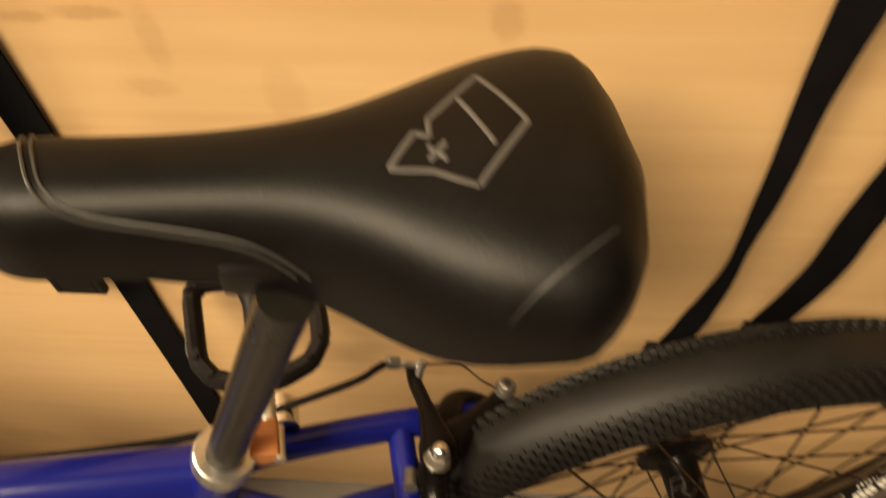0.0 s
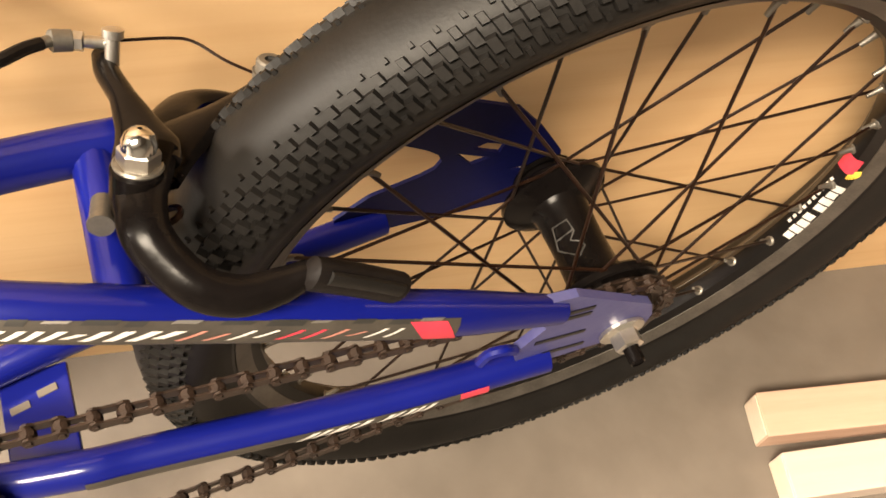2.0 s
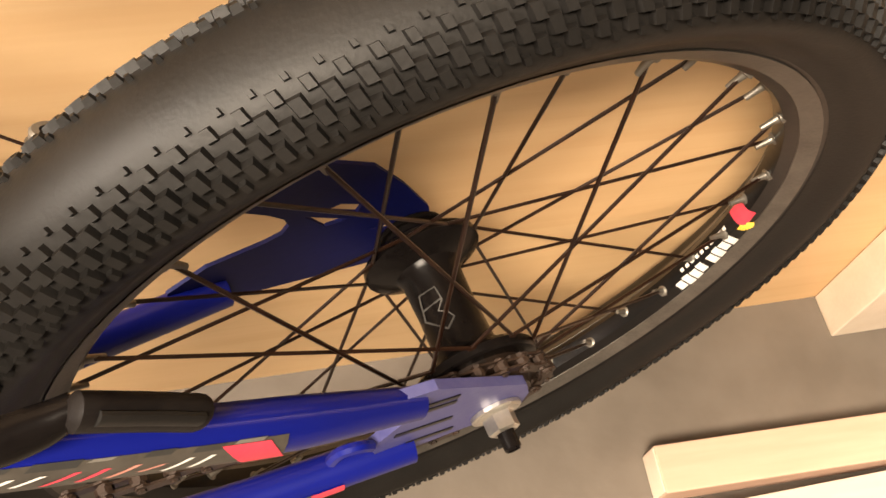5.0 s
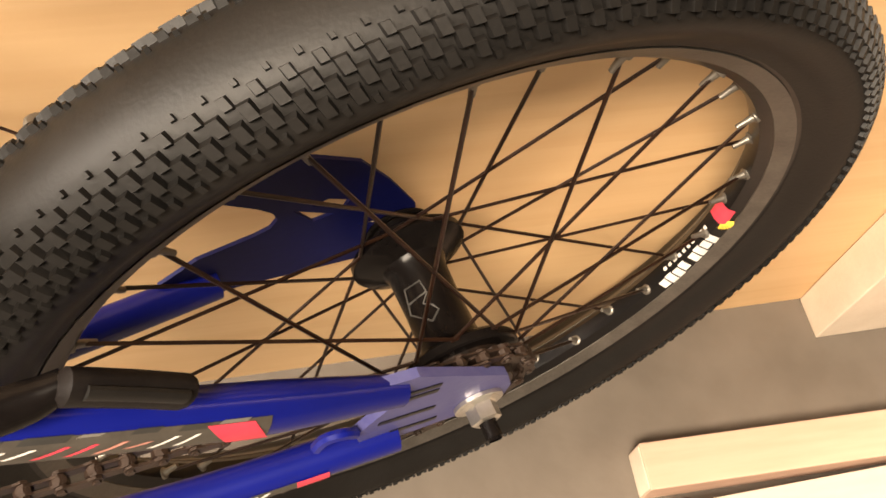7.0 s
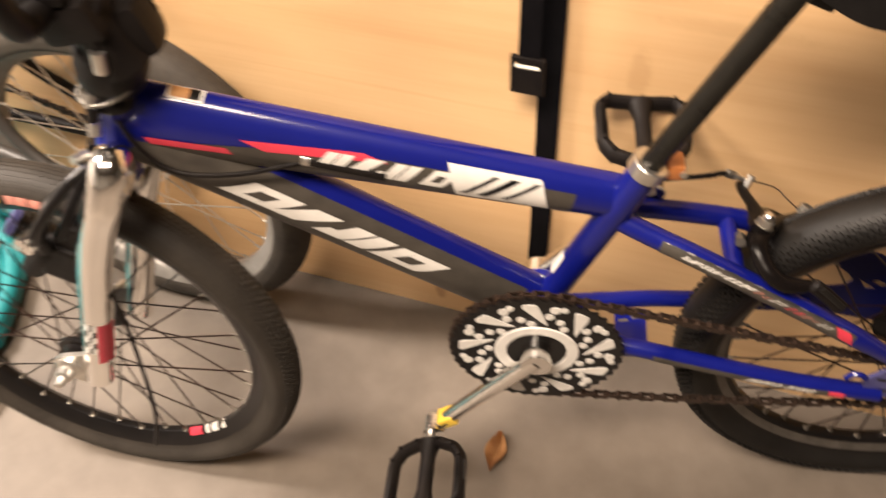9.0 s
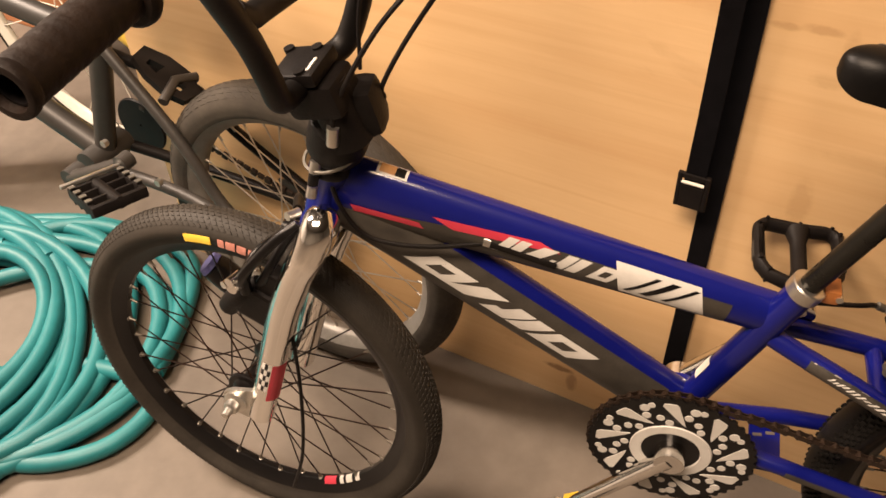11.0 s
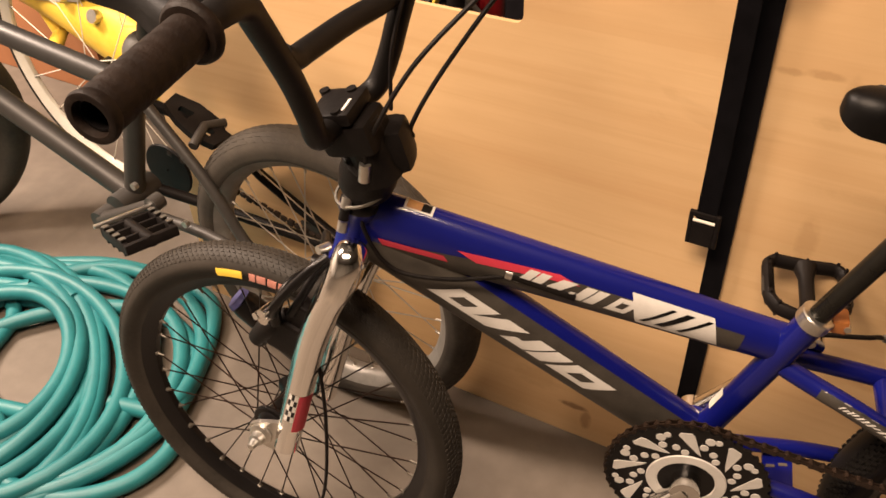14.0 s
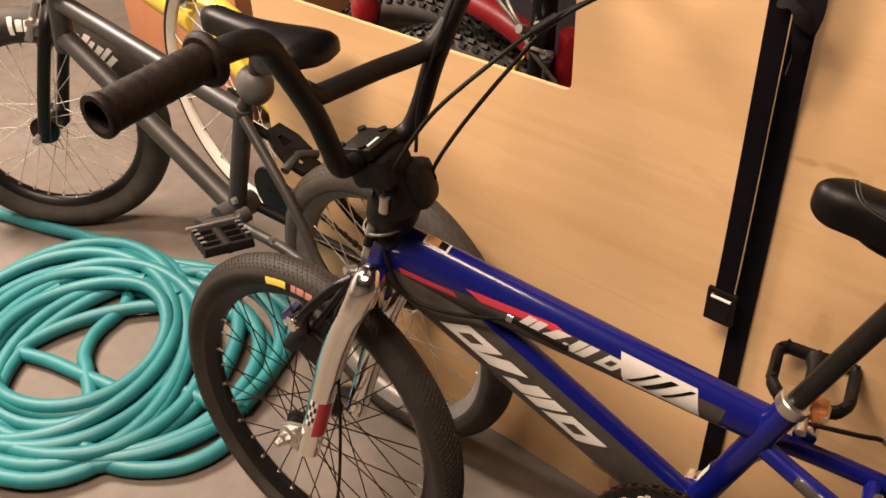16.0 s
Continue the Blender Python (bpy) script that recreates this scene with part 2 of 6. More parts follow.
def smooth_line(pts, steps=8):
    """Catmull-Rom through the points."""
    p = [Vector(q) for q in pts]
    p = [p[0] * 2 - p[1]] + p + [p[-1] * 2 - p[-2]]
    out = []
    for i in range(1, len(p) - 2):
        for k in range(steps):
            t = k / steps
            a, b, c, d = p[i - 1:i + 3]
            out.append(0.5 * (2 * b + (c - a) * t + (2 * a - 5 * b + 4 * c - d) * t * t + (3 * b - a - 3 * c + d) * t ** 3))
    return out + [p[-2]]


def sweep(bm, pts, radius, segs=12, caps=True, flat=1.0, up=None):
    """A tube along pts. radius: number, list, or list of (a, b) half sizes; flat scales the second axis."""
    pts = [Vector(q) for q in pts]
    n = len(pts)
    rings, side = [], None
    for i, q in enumerate(pts):
        d = (pts[min(i + 1, n - 1)] - pts[max(i - 1, 0)]).normalized()
        if side is None:
            ref = Vector(up) if up else (V(0, 0, 1) if abs(d.z) < 0.9 else V(0, 1, 0))
            side = d.cross(ref).normalized()
        side = (side - d * side.dot(d)).normalized()
        other = side.cross(d)
        r = radius[i] if isinstance(radius, (list, tuple)) else radius
        ra, rb = r if isinstance(r, tuple) else (r, r * flat)
        rings.append([bm.verts.new(q + side * ra * math.cos(a) + other * rb * math.sin(a))
                      for a in (2 * math.pi * k / segs for k in range(segs))])
    for r0, r1 in zip(rings, rings[1:]):
        for k in range(segs):
            bm.faces.new((r0[k], r0[(k + 1) % segs], r1[(k + 1) % segs], r1[k]))
    if caps:
        bm.faces.new(rings[0][::-1])
        bm.faces.new(rings[-1])
    return bm


def tube(pts, radius, segs=12, **kw):
    return sweep(bmesh.new(), pts, radius, segs, **kw)


def lathe(profile, segs=48, closed=True, bm=None, start=0.0, end=2 * math.pi, m=None):
    """A profile of (r, y) turned about the y axis."""
    bm = bm or bmesh.new()
    full = abs(end - start - 2 * math.pi) < 1e-6
    count = segs if full else segs + 1
    rings = []
    for i in range(count):
        a = start + (end - start) * i / segs
        ring = [bm.verts.new((r * math.cos(a), y, r * math.sin(a))) for r, y in profile]
        rings.append(ring)
    n = len(profile)
    for i in range(segs):
        r0, r1 = rings[i], rings[(i + 1) % count]
        for k in range(n if closed else n - 1):
            bm.faces.new((r0[k], r0[(k + 1) % n], r1[(k + 1) % n], r1[k]))
    if m is not None:
        bmesh.ops.transform(bm, matrix=m, verts=bm.verts)
    return bm


def box(bm, size, m=None, bevel=0.0):
    r = bmesh.ops.create_cube(bm, size=1.0, matrix=(m or Matrix()) @ Matrix.Diagonal((*size, 1)))
    if bevel:
        edges = list({e for v in r["verts"] for e in v.link_edges})
        bmesh.ops.bevel(bm, geom=edges, offset=bevel, segments=2, profile=0.6, affect="EDGES", clamp_overlap=True)
    return bm


def plate(pts, thick, axis="y", at=0.0, bm=None):
    """A flat polygon in x, z given thickness along y (or x, y along z)."""
    bm = bm or bmesh.new()

    def put(p, d):
        return (p[0], at + d, p[1]) if axis == "y" else (p[0], p[1], at + d)
    lo = [bm.verts.new(put(p, -thick / 2)) for p in pts]
    hi = [bm.verts.new(put(p, thick / 2)) for p in pts]
    n = len(pts)
    bm.faces.new(lo)
    bm.faces.new(hi[::-1])
    for i in range(n):
        bm.faces.new((lo[i], lo[(i + 1) % n], hi[(i + 1) % n], hi[i]))
    return bm


def plate_cut(outline, holes, thick, at):
    """A flat plate in x, z with holes through it."""
    bm = bmesh.new()
    loops = [list(outline)] + [list(h) for h in holes]
    tris = tessellate_polygon([[Vector((p[0], p[1], 0)) for p in loop] for loop in loops])
    sheets = []
    for y in (at - thick / 2, at + thick / 2):
        rims = [[bm.verts.new((p[0], y, p[1])) for p in loop] for loop in loops]
        flat = [v for rim in rims for v in rim]
        for t in tris:
            bm.faces.new([flat[k] for k in t])
        sheets.append(rims)
    for lo, hi in zip(*sheets):
        for i in range(len(lo)):
            k = (i + 1) % len(lo)
            bm.faces.new((lo[i], lo[k], hi[k], hi[i]))
    return bm


def turned(origin, axis, profile, segs=26, bm=None):
    """A profile of (distance along the axis, radius) turned about it."""
    bm = bm or bmesh.new()
    axis = Vector(axis).normalized()
    e1 = axis.orthogonal().normalized()
    e2 = axis.cross(e1)
    rings = [[bm.verts.new(Vector(origin) + axis * h + (e1 * math.cos(2 * math.pi * k / segs) + e2 * math.sin(2 * math.pi * k / segs)) * r) for k in range(segs)] for h, r in profile]
    for r0, r1 in zip(rings, rings[1:]):
        for k in range(segs):
            bm.faces.new((r0[k], r0[(k + 1) % segs], r1[(k + 1) % segs], r1[k]))
    return bm


def cyl(bm, a, b, r, segs=16):
    return sweep(bm, [a, b], r, segs)


def ribbon(pts, width, thick, across):
    """A flat strap along pts; across: the width's direction at each point, or one for all."""
    bm = bmesh.new()
    pts = [Vector(p) for p in pts]
    rings = []
    for i, p in enumerate(pts):
        d = (pts[min(i + 1, len(pts) - 1)] - pts[max(i - 1, 0)]).normalized()
        a = Vector(across[i] if isinstance(across, list) else across).normalized()
        a = (a - d * a.dot(d)).normalized()
        nrm = d.cross(a)
        w = width[i] if isinstance(width, list) else width
        rings.append([bm.verts.new(p + a * sx * w / 2 + nrm * sy * thick / 2) for sx, sy in ((-1, -1), (1, -1), (1, 1), (-1, 1))])
    for r0, r1 in zip(rings, rings[1:]):
        for k in range(4):
            bm.faces.new((r0[k], r0[(k + 1) % 4], r1[(k + 1) % 4], r1[k]))
    bm.faces.new(rings[0][::-1])
    bm.faces.new(rings[-1])
    return bm


# ---- the garage ----
WALL = pose(0, 0.078, 0, 0, 0, -13.2)      # along the plywood: x along it, y into it


def slab(name, x0, x1, y0, y1, z0, z1, mat, label, category, m=None):
    bm = bmesh.new()
    box(bm, (x1 - x0, y1 - y0, z1 - z0), pose((x0 + x1) / 2, (y0 + y1) / 2, (z0 + z1) / 2))
    return tagged(part(name, bm, mat, None, "", False, m), label, category, "", "structure")


slab("floor", -5, 3.2, -3.6, 3.6, -0.12, 0, CONCRETE, "worn grey-beige concrete garage floor with faint stains", "floor")
slab("ceiling", -5, 3.2, -3.6, 3.6, 2.45, 2.57, PLASTER, "plain unseen garage ceiling, kept dark to limit bounced light", "ceiling")
slab("wall_north", -5, 3.2, 3.6, 3.72, 0, 2.45, PLASTER, "plain garage wall behind the plywood, kept dark to limit bounced light", "wall")
slab("wall_south", -5, 3.2, -3.72, -3.6, 0, 2.45, PLASTER_PALE, "plain unseen garage wall, kept dark to limit bounced light", "wall")
# out of view; its white only serves reflections and fill from the left
slab("wall_west", -5.12, -5, -3.6, 3.6, 0, 2.45, REFLECTOR_WALL, "unseen end wall, made white to reflect light onto the chrome", "wall")
slab("wall_east", 3.2, 3.32, -3.6, 3.6, 0, 2.45, PLASTER, "plain unseen garage wall, kept dark to limit bounced light", "wall")

T_PLY = 0.007
NOTCH_X, NOTCH_Z, PLY_L, PLY_R, PLY_TOP = -0.676, 0.680, -1.32, 1.25, 1.22
outline = [(PLY_L, 0), (PLY_R, 0), (PLY_R, PLY_TOP), (NOTCH_X, PLY_TOP), (NOTCH_X, NOTCH_Z + 0.012)]
outline += [(NOTCH_X - 0.012 + 0.012 * math.cos(a), NOTCH_Z + 0.012 - 0.012 * math.sin(a)) for a in (0.4, 0.8, 1.2)]
outline += [(NOTCH_X - 0.012, NOTCH_Z), (PLY_L, NOTCH_Z)]
bm = plate(outline, T_PLY, "y", T_PLY / 2)
tagged(part("wall_plywood", bm, PLY, None, "", False, WALL), "upright pine plywood sheet with a cut-out corner, warm yellow-brown", "plywood", "", "structure")


# ---- wheels ----
def torus_point(phi, psi, R, a, b, lift=0.0):
    r = R + (a + lift) * math.cos(psi)
    return Vector((r * math.cos(phi), (b + lift) * math.sin(psi), r * math.sin(phi)))


def tread(rows, R, a, b, count, size, height, sink=0.0015, skew=0.0, mat=RUBBER, top=0.76):
    """Rubber blocks on a tyre: rows of (angle across, shift along, scale)."""
    verts, faces = [], []
    for psi, shift, k in rows:
        for i in range(count):
            phi = 2 * math.pi * (i + shift) / count
            dl, dw = size[0] * k / 2 / (R + a), size[1] * k / 2 / a
            base = len(verts)
            for lift, shrink in ((-sink, 1.0), (height * min(1, 0.25 + 0.75 * k), top)):
                for sx, sy in ((-1, -1), (1, -1), (1, 1), (-1, 1)):
                    verts.append(torus_point(phi + dl * sx * shrink + skew * dl * sy, psi + dw * sy * shrink, R, a, b, lift))
            faces += [tuple(base + q for q in f4) for f4 in ((4, 5, 6, 7), (0, 1, 5, 4), (1, 2, 6, 5), (2, 3, 7, 6), (3, 0, 4, 7))]
    me = bpy.data.meshes.new("tread")
    me.from_pydata(verts, [], faces)
    me.materials.append(mat)
    return me


def wheel(parent, name, m, tyre_r, tyre_a, tyre_b, rim_mat, spoke_mat, tread_mesh, wall_mat, label, spokes=36, rim_out=0.2125,
          hub_r=0.018, hub_half=0.033, flange=0.03, hub_mat=None, side_mat=None, turn=0.0, nip_mat=None, rim_w=0.62):
    R = tyre_r - tyre_a
    ro, w = rim_out, tyre_b * rim_w
    half = [(ro - 0.0195, 0.30 * w), (ro - 0.0148, 0.54 * w), (ro - 0.005, 0.87 * w), (ro, w), (ro - 0.003, 0.7 * w)]
    prof = [(ro - 0.0205, 0)] + half + [(ro - 0.008, 0)] + [(r, -y) for r, y in reversed(half)]
    whl = part(name, lathe(prof, 96), rim_mat, parent, label, m=m)
    bead = math.acos(max(-0.8, (ro + 0.0015 - R) / tyre_a))
    skin = []
    for p in np.linspace(-bead, bead, 34):
        q = torus_point(0, p, R, tyre_a, tyre_b)
        u = max(0.0, (abs(p) - 1.25) / (bead - 1.25)) ** 1.6
        skin.append((q.x, math.copysign(abs(q.y) * (1 - u) + w * 1.06 * u, p)))
    prof = [(ro - 0.003, -w * 0.95)] + skin + [(ro - 0.003, w * 0.95)]
    part("tyre", lathe(prof, 120, closed=False), wall_mat, whl, "black rubber tyre")
    if tread_mesh:
        part("tread", tread_mesh, None, whl, "worn block tread")
    if side_mat:
        for s in (-1, 1):
            band = [(ro - 0.0052, s * (w * 0.868 + 0.0006)), (ro - 0.0142, s * (w * 0.562 + 0.0006)), (ro - 0.0142, s * (w * 0.562 - 0.0006)), (ro - 0.0052, s * (w * 0.868 - 0.0006))]
            part("brake_track", lathe(band, 96), side_mat, whl, "machined brake track")
    hub_mat = hub_mat or BLACK_PAINT
    h = hub_half
    prof = [(0.001, -h - 0.008), (hub_r * 0.75, -h - 0.008), (hub_r * 1.15, -h - 0.005), (hub_r * 1.3, -h - 0.003), (flange - 0.001, -h - 0.003), (flange, -h - 0.002), (flange, -h + 0.002), (flange - 0.002, -h + 0.004), (hub_r * 1.12, -h + 0.009),
            (hub_r, -h + 0.013), (hub_r * 0.96, 0), (hub_r, h - 0.013), (hub_r * 1.12, h - 0.009), (flange - 0.002, h - 0.004), (flange, h - 0.002), (flange, h + 0.002), (flange - 0.001, h + 0.003), (hub_r * 1.3, h + 0.003),
            (hub_r, h + 0.003), (hub_r * 0.75, h + 0.008), (0.001, h + 0.008)]
    part("hub", lathe(prof, 32, closed=False), hub_mat, whl)
    nip = to_mesh("nipple", tube([(ro - 0.030, 0, 0), (ro - 0.0235, 0, 0), (ro - 0.0212, 0, 0), (ro - 0.0205, 0, 0), (ro - 0.0188, 0, 0)], [0.0014, 0.0018, 0.0022, 0.0036, 0.0036], 10), nip_mat or ALU)
    made = {}
    for i in range(spokes):
        side, lead = (1, -1)[i % 2], (1, -1)[(i // 2 + i + 1) % 2]
        key = (side, lead)
        if key not in made:
            a = lead * radians(62)
            p0 = V((flange - 0.003) * math.cos(a), side * h, (flange - 0.003) * math.sin(a))
            made[key] = to_mesh("spoke", tube([p0, V(ro - 0.022, side * 0.0022, 0)], 0.00105, 6), spoke_mat)
        rot = Matrix.Rotation(-2 * math.pi * i / spokes - turn, 4, "Y")
        part("spoke", made[key], None, whl, m=rot)
        part("nipple", nip, None, whl, m=rot @ Matrix.Translation((0, side * 0.0022, 0)))
    return whl


# ---- the blue bicycle ----
bike = thing("bmx_bicycle", "blue freestyle bicycle with black saddle and chrome fork at the plywood", "bicycle")
R_AXLE = V(0, 0, 0.25)
BB = V(-0.402, 0, 0.288)
ST_TOP = V(-0.315, -0.014, 0.523)
HEAD_B, HEAD_T = V(-0.803, -0.010, 0.497), V(-0.773, -0.022, 0.592)

# rear wheel
rows = []
for s in (-1, 1):
    rows += [(s * radians(d), sh, k) for d, sh, k in ((27, 0.0, 0.45), (35, 0.5, 0.80), (44, 0.0, 1.05), (53, 0.5, 1.10), (62, 0.0, 1.0), (69, 0.5, 0.6))]
rear_tread = tread(rows, 0.222, 0.028, 0.0285, 154, (0.0054, 0.0066), 0.0030, skew=0.22, top=0.66)
rear = wheel(bike, "rear_wheel", Matrix.Translation(R_AXLE), 0.25, 0.028, 0.0285, BLACK_PAINT, BRONZE, rear_tread, RUBBER,
             "black rim with machined edge and dark spokes", side_mat=TRACK, hub_half=0.035, flange=0.033, hub_r=0.0165, turn=0.0, nip_mat=NIPPLE, hub_mat=BRAKE, rim_out=0.209, rim_w=0.575)
bm = lathe([(0.0036, -0.079), (0.0046, -0.078), (0.0046, 0.072), (0.0036, 0.073)], 12, closed=False)
part("axle", bm, BRAKE, rear, "dark threaded axle end")
for s in (-1, 1):
    bm = lathe([(0.0055, s * 0.0575), (0.0125, s * 0.0575), (0.0125, s * 0.0595), (0.0095, s * 0.060), (0.0085, s * 0.0605), (0.0085, s * 0.0685), (0.0065, s * 0.0695), (0.0055, s * 0.0695)], 6, closed=False)
    lathe([(0.0055, s * 0.0572), (0.0135, s * 0.0572), (0.0135, s * 0.0592), (0.0055, s * 0.0592)], 20, bm=bm)
    part("axle_nut", bm, SILVER, rear, smooth=False)
# sprocket
teeth = []
for i in range(64):
    a = 2 * math.pi * i / 64
    r = 0.0335 if i % 4 in (0, 1) else 0.030
    teeth.append((r * math.cos(a), r * math.sin(a)))
bm = plate(teeth, 0.003, "y", -0.045)
lathe([(0.006, -0.053), (0.022, -0.053), (0.024, -0.047), (0.024, -0.038), (0.006, -0.038)], 24, closed=False, bm=bm)
part("sprocket", bm, RUST, rear, "dark freewheel sprocket", smooth=False)
for y0, y1, r in ((0.043, 0.050, 0.0165), (0.0495, 0.0525, 0.0195), (0.0565, 0.0625, 0.0125)):
    part("collar", lathe([(0.006, y0), (r - 0.001, y0), (r, y0 + 0.001), (r, y1 - 0.001), (r - 0.001, y1), (0.006, y1)], 24, closed=False), BRAKE, rear, "black hub collar")
part("driver", lathe([(0.006, -0.0535), (0.0185, -0.0535), (0.020, -0.052), (0.021, -0.041), (0.0235, -0.039), (0.0235, -0.036), (0.006, -0.036)], 28, closed=False), BRAKE, rear, "dark freewheel body")
# hub print: a thin outlined emblem
bm = bmesh.new()
for pts in ([(-0.013, 0.30), (-0.008, 0.62), (-0.004, 0.50), (-0.001, 0.25), (0.004, 0.50), (0.013, 0.45), (0.013, -0.15), (-0.002, -0.35), (-0.013, 0.30)], [(0.005, 0.48), (0.004, -0.26)]):
    ring = [V(0.0167 * math.sin(-0.75 + q[1]), q[0] * 0.9 - 0.002, 0.0167 * math.cos(-0.75 + q[1])) for q in pts]
    sweep(bm, ring, 0.00055, 4)
part("hub_print", bm, GREY_PRINT, rear, "thin grey printed emblem")


def rim_face(y, ro, w):
    """Radius of a rim's rounded inner face at y."""
    return float(np.interp(abs(y), (0, 0.30 * w, 0.54 * w, 0.87 * w), (ro - 0.0205, ro - 0.0195, ro - 0.0148, ro - 0.005)))


def rim_band(a0, a1, y0, y1, ro, w, mat, parent, name, label=""):
    ys = np.linspace(y0, y1, 5)
    prof = [(rim_face(y, ro, w) - 0.0005, y) for y in ys] + [(rim_face(y, ro, w) + 0.0003, y) for y in ys[::-1]]
    return part(name, lathe(prof, max(3, int((a1 - a0) * 40)), start=a0, end=a1), mat, parent, label)


# prints on the rim's inner face, angles in degrees from the rear, upwards
RIM = (0.209, 0.0164)
rim_band(radians(-5.4), radians(-0.8), -0.0076, 0.0044, *RIM, RED, rear, "rim_print", "red printed square")
for k in range(8):
    q = radians(8 + 15 * k)
    a0, y0 = radians(-4.6), -0.0058
    ray = []
    for d in (0.0026, 0.0066):
        y = y0 - d * math.sin(q) * 0.62
        a = a0 - d / 0.19 * math.cos(q)
        r = rim_face(y, *RIM) - 0.0006
        ray.append(V(r * math.cos(a), y, r * math.sin(a)))
    part("rim_print", tube(ray, [0.0004, 0.0008], 5), YELLOW, rear, "yellow printed rays")
for k in range(8):
    a0 = -9.2 - 2.1 * k - (1.1 if k > 3 else 0)
    rim_band(radians(a0 - 1.75), radians(a0), -0.0092 + 0.0006 * (k % 3 == 1), -0.0040 - 0.0007 * (k % 2), *RIM, WHITE, rear, "rim_print", "white block print")
for k in range(10):
    a0 = -8.4 - 1.6 * k
    rim_band(radians(a0 - 0.9), radians(a0), -0.0012, 0.0010, *RIM, WHITE, rear, "rim_print", "small white bars")


def oval_tube(a, b, ra, rb, name, mat=BLUE, segs=24, bulge=()):
    """A straight frame tube; ra, rb: (sideways, upright) half sizes at its ends."""
    n = 10
    pts = [a.lerp(b, i / n) for i in range(n + 1)]
    rad = [(ra[0] + (rb[0] - ra[0]) * i / n, ra[1] + (rb[1] - ra[1]) * i / n) for i in range(n + 1)]
    return part(name, tube(pts, rad, segs), mat, bike)


# frame
SS = [V(-0.335, -0.012, 0.453), V(-0.30, -0.024, 0.443), V(-0.24, -0.042, 0.425), V(-0.12, -0.056, 0.361), V(-0.045, -0.056, 0.308)]
CS = [V(-0.39, -0.025, 0.287), V(-0.29, -0.044, 0.286), V(-0.25, -0.046, 0.277), V(-0.136, -0.053, 0.257), V(-0.045, -0.056, 0.247)]
TT_A, TT_B = V(-0.772, -0.012, 0.566), V(-0.333, -0.003, 0.473)
DT_A, DT_B = V(-0.785, -0.010, 0.560), V(-0.410, 0, 0.307)
oval_tube(TT_A, TT_B, (0.022, 0.0375), (0.019, 0.023), "top_tube")
oval_tube(DT_A, DT_B, (0.0225, 0.039), (0.022, 0.033), "down_tube")
oval_tube(BB, ST_TOP, (0.0148, 0.0148), (0.0148, 0.0148), "seat_tube")
bm = tube([HEAD_B + (HEAD_B - HEAD_T) * 0.02, HEAD_B.lerp(HEAD_T, 0.08), HEAD_B.lerp(HEAD_T, 0.16), HEAD_B.lerp(HEAD_T, 0.84), HEAD_B.lerp(HEAD_T, 0.92), HEAD_T], [0.0215, 0.0215, 0.0185, 0.0185, 0.0215, 0.0215], 24)
part("head_tube", bm, BLUE, bike)
bm = bmesh.new()
cyl(bm, BB + V(0, -0.036, 0), BB + V(0, 0.036, 0), 0.025, 28)
part("bottom_bracket", bm, BLUE, bike)

